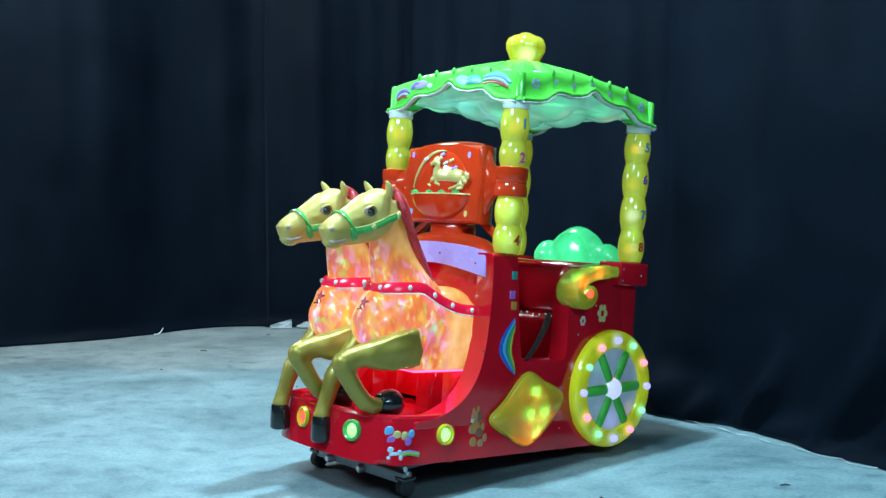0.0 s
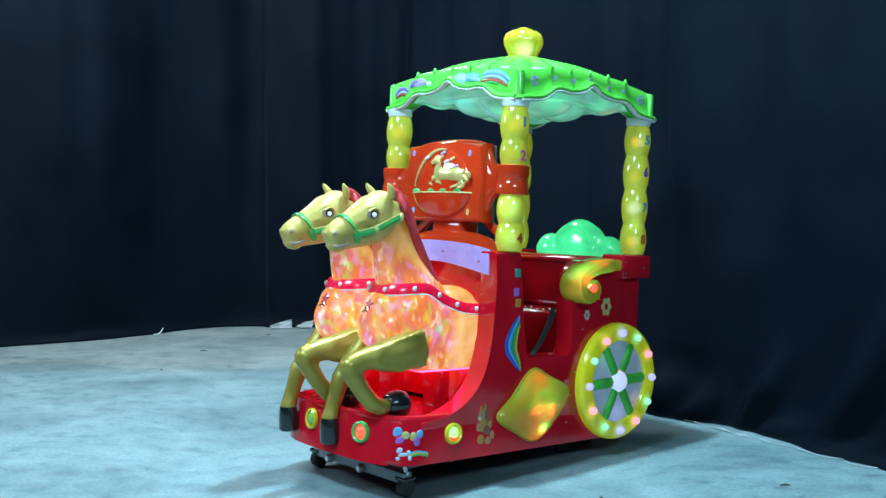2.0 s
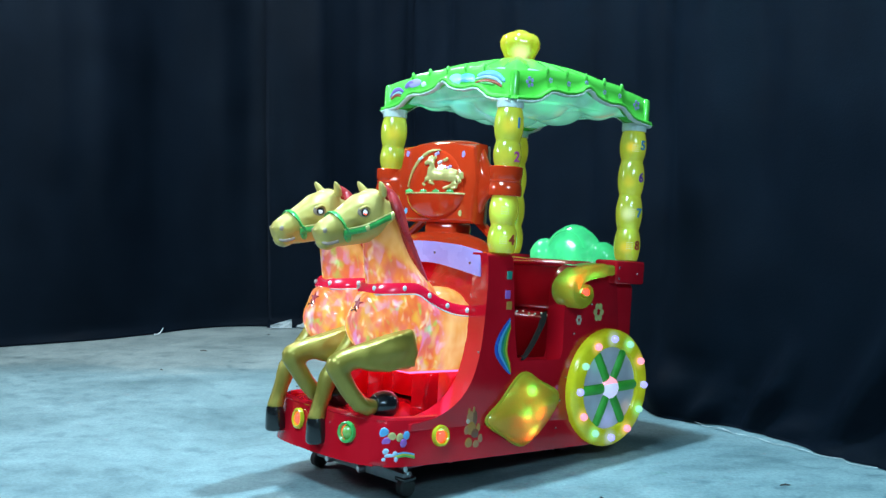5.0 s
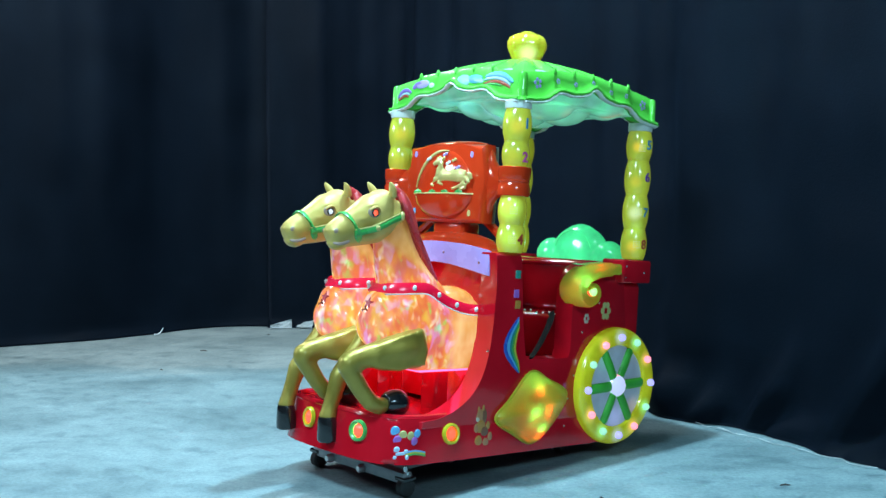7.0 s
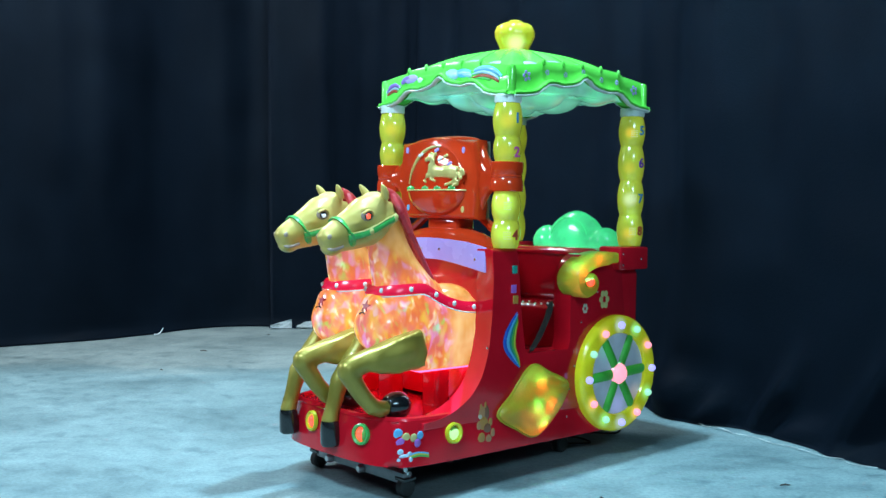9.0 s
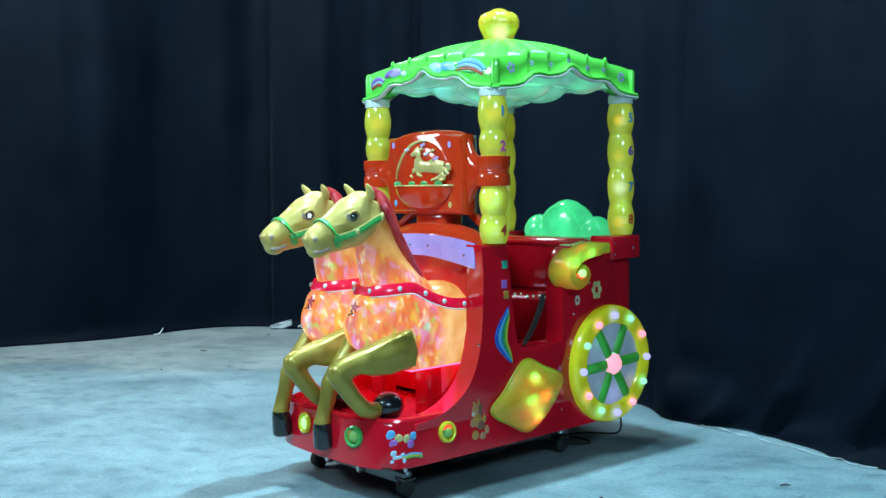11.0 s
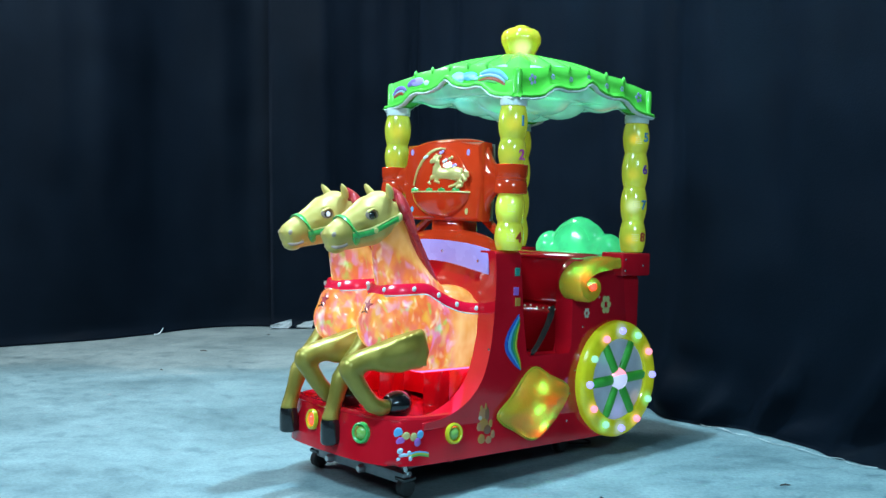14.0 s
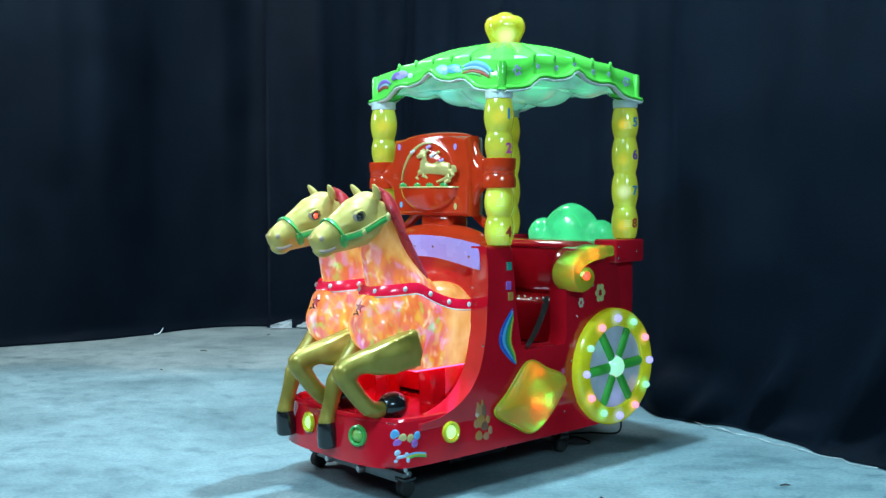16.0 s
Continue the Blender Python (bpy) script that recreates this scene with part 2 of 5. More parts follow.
PEARL = gloss("pale_gold_pearl_paint", (0.52, 0.350, 0.080), (0.66, 0.465, 0.135), 0.42, 0.12, 0.2, 9)
RELIEF = gloss("gold_relief_paint", (0.55, 0.45, 0.13), (0.70, 0.60, 0.22), 0.3, 0.3, 0.3)
MAUVE = gloss("mauve_paint", (0.33, 0.21, 0.16), (0.42, 0.28, 0.23), 0.6, 0.0)
WINE = gloss("wine_red_mane_paint", (0.40, 0.014, 0.026), (0.54, 0.035, 0.045), 0.3, 0.3, 0.0, 14)
# the body's light coming through the strap is put in as its own glow
STRAP = glowing("crimson_strap_glow", (0.60, 0.006, 0.03), [(0.35, (0.9, 0.0, 0.05)), (0.7, (1.0, 0.02, 0.10))], 0.28, 8.0)
GREYED = gloss("greyed_plastic", (0.22, 0.23, 0.23), (0.62, 0.63, 0.62), 0.5, 0.0, scale=12)
WEB = gloss("black_webbing", (0.004, 0.004, 0.005), (0.008, 0.008, 0.009), 0.95, 0.0, scale=60)
PAPER = gloss("white_paper", (0.6, 0.62, 0.62), (0.75, 0.76, 0.76), 0.7, 0.0)
CITRON = glowing("citron_translucent_shell", (0.46, 0.42, 0.02), [(0.3, (0.35, 0.40, 0.0)), (0.7, (0.75, 0.8, 0.05))], 0.12, 7.0)
SKY_GLOW, LEAF_GLOW, SUN_GLOW, SEA_GLOW = (0.30, 0.45, 1.0), (0.05, 1.0, 0.35), (1.0, 0.50, 0.20), (0.10, 0.85, 0.80)
MINT = spotted("mint_green_translucent_shell", (0.06, 0.50, 0.17), (0.06, 0.85, 0.33), 0.68, [((-0.72, 0.06, 0.06), 0.16, LEAF_GLOW, 0.35), ((-0.71, 0.24, 0.02), 0.08, SEA_GLOW, 0.5), ((-0.71, -0.20, 0.01), 0.05, SUN_GLOW, 0.4), ((-0.71, 0.12, 0.01), 0.04, SUN_GLOW, 0.35)])
CLOUD = spotted("milky_cloud_shell", (0.42, 0.62, 0.52), (0.15, 0.66, 0.42), 0.60, [((-0.10, -0.10, 0.64), 0.13, SEA_GLOW, 0.5), ((-0.12, 0.22, 0.63), 0.10, SUN_GLOW, 0.35), ((-0.30, 0.32, 0.62), 0.13, LEAF_GLOW, 0.55), ((-0.22, 0.10, 0.60), 0.12, LEAF_GLOW, 0.5), ((-0.55, 0.33, 0.63), 0.12, LEAF_GLOW, 0.4), ((-0.42, 0.30, 0.60), 0.08, SUN_GLOW, 0.4), ((-0.12, -0.30, 0.66), 0.11, LEAF_GLOW, 0.4), ((-0.20, 0.0, 0.60), 0.08, SKY_GLOW, 0.35), ((-0.68, 0.30, 0.66), 0.09, SUN_GLOW, 0.35)])
# the bulbs' coloured light on the rim is put into its emission
RIM = spotted("yellow_rim_shell", (0.58, 0.55, 0.02), (0.55, 0.58, 0.01), 0.30, [((0.228 * math.cos(radians(88 + 30 * k)), -0.228 * math.sin(radians(88 + 30 * k)), 0.05), 0.06, (SKY_GLOW, LEAF_GLOW, SUN_GLOW)[k % 3], 0.45) for k in (0, 1, 2, 4, 5, 6, 7, 8, 11)])
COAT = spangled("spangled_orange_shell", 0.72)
DISC = spotted("milk_white_wheel_disc", (0.50, 0.54, 0.60), (0.40, 0.46, 0.72), 0.10, [((0.0, 0.15, 0.022), 0.10, (0.45, 0.40, 1.0), 0.30), ((-0.13, 0.10, 0.022), 0.07, SUN_GLOW, 0.18), ((0.10, -0.12, 0.022), 0.08, LEAF_GLOW, 0.14)])
L_RED = lit("red_diode", (1.0, 0.07, 0.025), 2.0)
L_BLUE, L_PINK = lit("blue_diode", (0.36, 0.36, 1.0), 1.35), lit("pink_diode", (1.0, 0.32, 0.42), 1.3)
L_WHITE, L_LIME = lit("white_diode", (0.80, 0.86, 1.0), 0.75), lit("lime_diode", (0.42, 1.0, 0.30), 1.3)
AZURE = gloss("azure_print", (0.10, 0.36, 0.62), (0.16, 0.46, 0.72), 0.3, 0.3)
BRICK = gloss("brick_red_print", (0.35, 0.04, 0.02), (0.45, 0.06, 0.03), 0.3, 0.3)
PALE_BLUE = gloss("pale_blue_print", (0.30, 0.48, 0.58), (0.38, 0.56, 0.66), 0.3, 0.3)
VIOLET = gloss("violet_streak_print", (0.20, 0.10, 0.42), (0.26, 0.14, 0.50), 0.3, 0.3)
PILLOW = shell("yellow_pillow_shell", (0.54, 0.43, 0.03), (0.82, 0.86, 0.28), 0.5)
I_GREEN, I_RED = lit("strong_green_diode", (0.14, 1.0, 0.28), 32.0), lit("strong_red_diode", (1.0, 0.10, 0.03), 36.0)
AMBER, LIMEY, MILKY = (1.0, 0.36, 0.05), (0.45, 1.0, 0.15), (0.65, 0.75, 0.8)
POST_F = spotted("yellow_front_post_shell", (0.52, 0.52, 0.05), (0.74, 0.80, 0.04), 0.22, [((0.04, 0.04, 0.52), 0.055, AMBER, 0.25), ((0.05, 0.03, 0.40), 0.05, AMBER, 0.12), ((0.05, 0.03, 0.185), 0.075, LIMEY, 0.7), ((0.045, 0.03, 0.06), 0.06, LIMEY, 0.4), ((0.02, -0.05, 0.50), 0.06, LIMEY, 0.3)])
POST_R = spotted("yellow_rear_post_shell", (0.52, 0.52, 0.05), (0.74, 0.80, 0.04), 0.22, [((0.05, 0.03, 0.52), 0.04, AMBER, 0.45), ((0.05, 0.03, 0.36), 0.045, AMBER, 0.2), ((0.05, 0.035, 0.215), 0.05, MILKY, 0.5), ((0.05, 0.03, 0.06), 0.045, AMBER, 0.35), ((0.04, 0.045, 0.14), 0.06, LIMEY, 0.25)])
CROWN = spotted("yellow_crown_shell", (0.42, 0.38, 0.03), (0.88, 0.80, 0.03), 0.30, [((-0.36, 0.06, 0.915), 0.07, (0.9, 1.0, 0.6), 0.7), ((-0.35, -0.02, 0.99), 0.08, AMBER, 0.25)])
L_MINT = lit("mint_diode", (0.42, 1.0, 0.68), 0.75)
LENS = lit("clear_lens_dots", (0.80, 0.95, 0.45), 0.55)
L_HUB = lit("milky_diode", (0.60, 0.68, 1.0), 0.78)


# ---------------------------------------------------------------- building helpers
def finish(bm, mat, name, angle=38):
    me = bpy.data.meshes.new(name)
    bmesh.ops.recalc_face_normals(bm, faces=bm.faces[:])
    bm.to_mesh(me)
    bm.free()
    me.polygons.foreach_set("use_smooth", [True] * len(me.polygons))
    me.set_sharp_from_angle(angle=radians(angle))
    me.materials.append(mat)
    return me


def part(name, bm, mat, parent, label="", angle=38):
    ob = new(name, bm if isinstance(bm, bpy.types.Mesh) else finish(bm, mat, name, angle))
    if isinstance(bm, bpy.types.Mesh) and not bm.materials:
        bm.materials.append(mat)
    if parent:
        ob.parent = parent
    return tagged(ob, label)


def block(x0, x1, y0, y1, z0, z1, r=0.01, seg=2):
    bm = bmesh.new()
    bmesh.ops.create_cube(bm, size=1)
    for v in bm.verts:
        v.co = Vector(((x0 + x1) / 2 + v.co.x * (x1 - x0), (y0 + y1) / 2 + v.co.y * (y1 - y0), (z0 + z1) / 2 + v.co.z * (z1 - z0)))
    if r:
        bmesh.ops.bevel(bm, geom=bm.edges[:], offset=r, segments=seg, affect="EDGES", profile=0.5)
    return bm


def prism(pts, axis, a, b, r=0.01, seg=3):
    """A polygon drawn in the two other axes, drawn out along axis from a to b, with rounded rims."""
    bm = bmesh.new()

    def at(p, h):
        return {"x": (h, p[0], p[1]), "y": (p[0], h, p[1]), "z": (p[0], p[1], h)}[axis]
    lo, hi = [bm.verts.new(at(p, a)) for p in pts], [bm.verts.new(at(p, b)) for p in pts]
    n = len(pts)
    rims = [bm.faces.new(lo), bm.faces.new(hi)]
    for i in range(n):
        bm.faces.new((lo[i], lo[(i + 1) % n], hi[(i + 1) % n], hi[i]))
    if r:
        edges = {e for f in rims for e in f.edges}
        bmesh.ops.bevel(bm, geom=list(edges), offset=r, segments=seg, affect="EDGES", profile=0.5, clamp_overlap=True)
    return bm


def curve(pts, n=6, closed=False):
    """A smooth line through 2D or 3D points."""
    p = [Vector(q).to_3d() if len(q) == 2 else Vector(q) for q in pts]
    out, m = [], len(p)
    for i in range(m if closed else m - 1):
        p0, p1 = p[(i - 1) % m] if closed or i else p[0], p[i]
        p2, p3 = p[(i + 1) % m], p[(i + 2) % m] if closed or i + 2 < m else p[-1]
        for k in range(n):
            t = k / n
            out.append(0.5 * (2 * p1 + (p2 - p0) * t + (2 * p0 - 5 * p1 + 4 * p2 - p3) * t * t + (3 * p1 - p0 - 3 * p2 + p3) * t ** 3))
    if not closed:
        out.append(p[-1])
    return [tuple(q[:len(pts[0])]) for q in out]


def lathe(profile, segs=28, lobes=0, depth=0.0):
    """Rows of (radius, z), turned round z; lobes gives a fluted body."""
    bm = bmesh.new()
    rings = []
    for r, z in profile:
        if r < 1e-5:
            rings.append([bm.verts.new((0, 0, z))])
        else:
            rings.append([bm.verts.new(((r * (1 + depth * abs(math.cos(lobes * a / 2)) - depth)) * math.cos(a), (r * (1 + depth * abs(math.cos(lobes * a / 2)) - depth)) * math.sin(a), z))
                          for a in (2 * math.pi * k / segs for k in range(segs))])
    for p, q in zip(rings, rings[1:]):
        for k in range(segs):
            k2 = (k + 1) % segs
            f = [p[k % len(p)], p[k2 % len(p)], q[k2 % len(q)], q[k % len(q)]]
            f = list(dict.fromkeys(f))
            if len(f) > 2:
                bm.faces.new(f)
    return bm


def tube(path, radii, segs=12, up=(0, 1, 0), bm=None):
    """A limb along path; radii are (sideways, other) half widths or one number a point; closed, rounded ends."""
    bm = bm or bmesh.new()
    pts = [Vector(p) for p in path]
    rings = []
    for i, p in enumerate(pts):
        d = (pts[min(i + 1, len(pts) - 1)] - pts[max(i - 1, 0)]).normalized()
        s = (Vector(up) - d * d.dot(Vector(up))).normalized()
        n = d.cross(s)
        r = radii[i] if isinstance(radii, (list, tuple)) else radii
        a, b = r if isinstance(r, (list, tuple)) else (r, r)
        rings.append([bm.verts.new(p + s * a * math.cos(t) + n * b * math.sin(t)) for t in (2 * math.pi * k / segs for k in range(segs))])
    for p, q in zip(rings, rings[1:]):
        for k in range(segs):
            bm.faces.new((p[k], p[(k + 1) % segs], q[(k + 1) % segs], q[k]))
    bm.faces.new(rings[0]), bm.faces.new(rings[-1])
    return bm


def ball(c, r, bm=None, u=16, v=10):
    bm = bm or bmesh.new()
    got = bmesh.ops.create_uvsphere(bm, u_segments=u, v_segments=v, radius=1)["verts"]
    r = r if isinstance(r, (list, tuple)) else (r, r, r)
    for w in got:
        w.co = Vector((c[0] + w.co.x * r[0], c[1] + w.co.y * r[1], c[2] + w.co.z * r[2]))
    return bm


def moulded(bm, mat, name, voxel=0.01, smooth=6):
    """Melts overlapping lumps into one moulded skin."""
    bmesh.ops.recalc_face_normals(bm, faces=bm.faces[:])
    me = bpy.data.meshes.new(name)
    bm.to_mesh(me)
    bm.free()
    ob = bpy.data.objects.new(name, me)
    scene.collection.objects.link(ob)
    m = ob.modifiers.new("skin", "REMESH")
    m.mode, m.voxel_size = "VOXEL", voxel
    s = ob.modifiers.new("soft", "SMOOTH")
    s.factor, s.iterations = 0.5, smooth
    out = bpy.data.meshes.new_from_object(ob.evaluated_get(bpy.context.evaluated_depsgraph_get()))
    bpy.data.objects.remove(ob)
    out.name = name
    out.materials.clear()
    out.materials.append(mat)
    out.polygons.foreach_set("use_smooth", [True] * len(out.polygons))
    return out


def thing(name, label, category, group="", kind=""):
    return tagged(new(name), label, category, group, kind)


def plate(pts, plane, h, thick=0.003):
    """A thin sticker or plate of a 2D outline, standing on the plane axis = h."""
    return prism(pts, plane, h, h + thick, 0)


def disc_pts(cx, cy, rx, ry=None, n=20, turn=0.0):
    ry = ry or rx
    out = []
    for k in range(n):
        a = 2 * math.pi * k / n
        u, v = rx * math.cos(a), ry * math.sin(a)
        out.append((cx + u * math.cos(turn) - v * math.sin(turn), cy + u * math.sin(turn) + v * math.cos(turn)))
    return out


# ---------------------------------------------------------------- the hall
CORNER, ALONG_L, ALONG_R = Vector((-1.455, 9.77)), Vector((-0.70, -0.713)).normalized(), Vector((0.53, -0.848)).normalized()
HIGH = 4.6


def hall_point(a, b):
    return CORNER + ALONG_L * a + ALONG_R * b


def build_hall():
    corners = [hall_point(-0.3, -0.3), hall_point(9.5, -0.3), hall_point(9.5, 13.5), hall_point(-0.3, 13.5)]
    bm = prism([tuple(c) for c in corners], "z", -0.12, 0.0, 0)
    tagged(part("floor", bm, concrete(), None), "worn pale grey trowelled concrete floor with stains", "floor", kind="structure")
    bm = prism([tuple(c) for c in corners], "z", HIGH, HIGH + 0.1, 0)
    dark = gloss("dark_hall_paint", (0.03, 0.033, 0.04), (0.05, 0.055, 0.06), 0.7, 0.0)
    tagged(part("ceiling", bm, dark, None), "dark painted hall ceiling", "ceiling", kind="structure")
    for k, name in enumerate(("wall_north", "wall_west", "wall_south", "wall_east")):
        a, b = corners[k], corners[(k + 1) % 4]
        n = (b - a).normalized()
        out = Vector((n.y, -n.x)) * 0.1
        # the wall's outline stands outside the floor
        mid = (a + b) / 2 - sum(corners, Vector((0, 0))) / 4
        if out.dot(mid) < 0:
            out = -out
        bm = prism([tuple(a), tuple(b), tuple(b + out), tuple(a + out)], "z", 0, HIGH, 0)
        tagged(part(name, bm, dark, None), "dark painted hall wall", "wall", kind="structure")


CLOTH = cloth()


def curtain(name, line, seed, label, side=1, ridges=()):
    """A hanging cloth along a line on the floor, folds across it, with a hem that trails a little on the floor."""
    rnd = random.Random(seed)
    waves = [(rnd.uniform(1.2, 9.0), rnd.uniform(0, 6.28), rnd.uniform(0.4, 1.0)) for _ in range(9)]
    fine = [(rnd.uniform(11.0, 24.0), rnd.uniform(0, 6.28)) for _ in range(6)]
    pts = [Vector(q) for q in curve(line, 10)]
    run = [0.0]
    for a, b in zip(pts, pts[1:]):
        run.append(run[-1] + (b - a).length)
    length, origin = run[-1], pts[0]
    nx, nz = int(length / 0.03), 44
    bm = bmesh.new()
    grid = [[] for _ in range(nz + 1)]
    k = 0
    for i in range(nx + 1):
        x = length * i / nx
        while k < len(run) - 2 and run[k + 1] < x:
            k += 1
        way = (pts[k + 1] - pts[k]).normalized()
        foot = pts[k] + way * (x - run[k]) - origin
        before, after = pts[max(k - 3, 0)], pts[min(k + 4, len(pts) - 1)]
        way = (after - before).normalized()
        across = Vector((-way.y, way.x)) * side
        for j in range(nz + 1):
            h = (j / nz) ** 1.5
            z = 0.004 + h * (HIGH - 0.05)
            y = sum(a * math.sin(w * x + q + 0.35 * h * math.sin(w + x)) / (0.6 + 0.35 * w) for w, q, a in waves) * (0.030 + 0.055 * min(1.0, 2.5 * h))
            y += sum(math.sin(w * x + q) for w, q in fine) * 0.006 * min(1.0, 3.0 * h)
            y += 0.02 * noise.noise((x * 3, z * 1.5, seed)) + 0.03 * noise.noise((x * 0.9 + z * 0.8, z * 0.9, seed + 5)) * (1 - h)
            for xa, za, xb, zb, amp, w in ridges:
                ax, az, bx, bz = x - xa, z - za, xb - xa, zb - za
                f = min(1.0, max(0.0, (ax * bx + az * bz) / (bx * bx + bz * bz)))
                d2 = (ax - f * bx) ** 2 + (az - f * bz) ** 2
                y += amp * math.exp(-d2 / (w * w)) * (0.35 + 0.65 * math.sin(math.pi * min(1, f + 0.15)))
            y += max(0.0, 0.06 - z) * (0.9 + 0.6 * math.sin(3.1 * x + seed))
            grid[j].append(bm.verts.new((*(foot + across * y), z)))
    for j in range(nz):
        for i in range(nx):
            bm.faces.new((grid[j][i], grid[j][i + 1], grid[j + 1][i + 1], grid[j + 1][i]))
    bmesh.ops.solidify(bm, geom=bm.faces[:], thickness=0.004)
    ob = tagged(part(name, bm, CLOTH, None, angle=180), label, "curtain", "studio curtains")
    ob.matrix_basis = pose(origin.x, origin.y, 0)
    return ob


# the cloths cut the hall's corner, where one laps over the other
LINE_L = ((-1.40, 9.12), (-1.75, 9.16), (-2.03, 9.12), (-2.27, 8.94), (-2.54, 8.68), (-3.50, 7.90), (-5.34, 6.11), (-8.1, 3.01))
LINE_R = ((-1.55, 9.16), (-1.20, 9.13), (-0.95, 9.00), (-0.66, 8.50), (0.45, 6.84), (1.55, 5.16), (3.15, 2.61), (5.72, -1.68))


def build_curtains():
    left = curtain("curtain", LINE_L, 3, "dark navy cloth backdrop curtain hanging to the floor")
    folds = ((4.72, 0.0, 4.76, 0.35, 0.20, 0.26), (5.26, 0.05, 5.50, 0.40, 0.085, 0.05), (5.75, 0.05, 6.2, 0.75, 0.08, 0.08), (4.95, 0.02, 5.15, 0.14, 0.045, 0.04), (5.40, 0.04, 5.80, 0.10, 0.05, 0.04), (5.90, 0.03, 6.15, 0.12, 0.045, 0.04), (6.5, 0.1, 6.9, 0.9, 0.05, 0.1), (5.0, 0.05, 5.10, 0.22, 0.04, 0.04))
    right = curtain("curtain", LINE_R, 8, "dark navy cloth backdrop curtain swaying beside the ride", -1, folds)
    return left, right


build_hall()
_, CURTAIN_R = build_curtains()


# ---------------------------------------------------------------- the ride; its own axes: x ahead, y to its left, z up
RIDE = thing("kiddie_ride", "coin-operated rocking horse carriage in glossy red fibreglass with coloured lights", "kiddie ride")


def side_profile():
    swoop = curve([(0.44, -0.668), (0.33, -0.655), (0.23, -0.615), (0.155, -0.55), (0.11, -0.46), (0.085, -0.33), (0.075, -0.12), (0.085, 0.0)], 5)
    door = curve([(-0.06, 0.0), (-0.075, -0.12), (-0.095, -0.30), (-0.125, -0.455)], 4)
    arm = curve([(-0.40, -0.455), (-0.395, -0.20), (-0.41, -0.09), (-0.46, -0.035), (-0.56, -0.03)], 4)
    return [(0.44, -0.70)] + swoop + door + arm + [(-0.74, -0.03), (-0.775, -0.34), (-0.77, -0.72)]


BASE_HALF = [(-0.79, 0.30), (-0.74, 0.365), (-0.5, 0.380), (0.0, 0.384), (0.34, 0.384), (0.46, 0.372), (0.535, 0.335), (0.575, 0.26), (0.592, 0.15), (0.597, 0.0)]


def base_y(x, z):
    """The half width of the base at x, at the height z."""
    f = 1 + 0.045 * (-0.658 - z) / 0.17
    for (xa, ya), (xb, yb) in zip(BASE_HALF, BASE_HALF[1:]):
        if xa <= x <= xb:
            return f * (ya + (yb - ya) * (x - xa) / (xb - xa))
    return 0.38


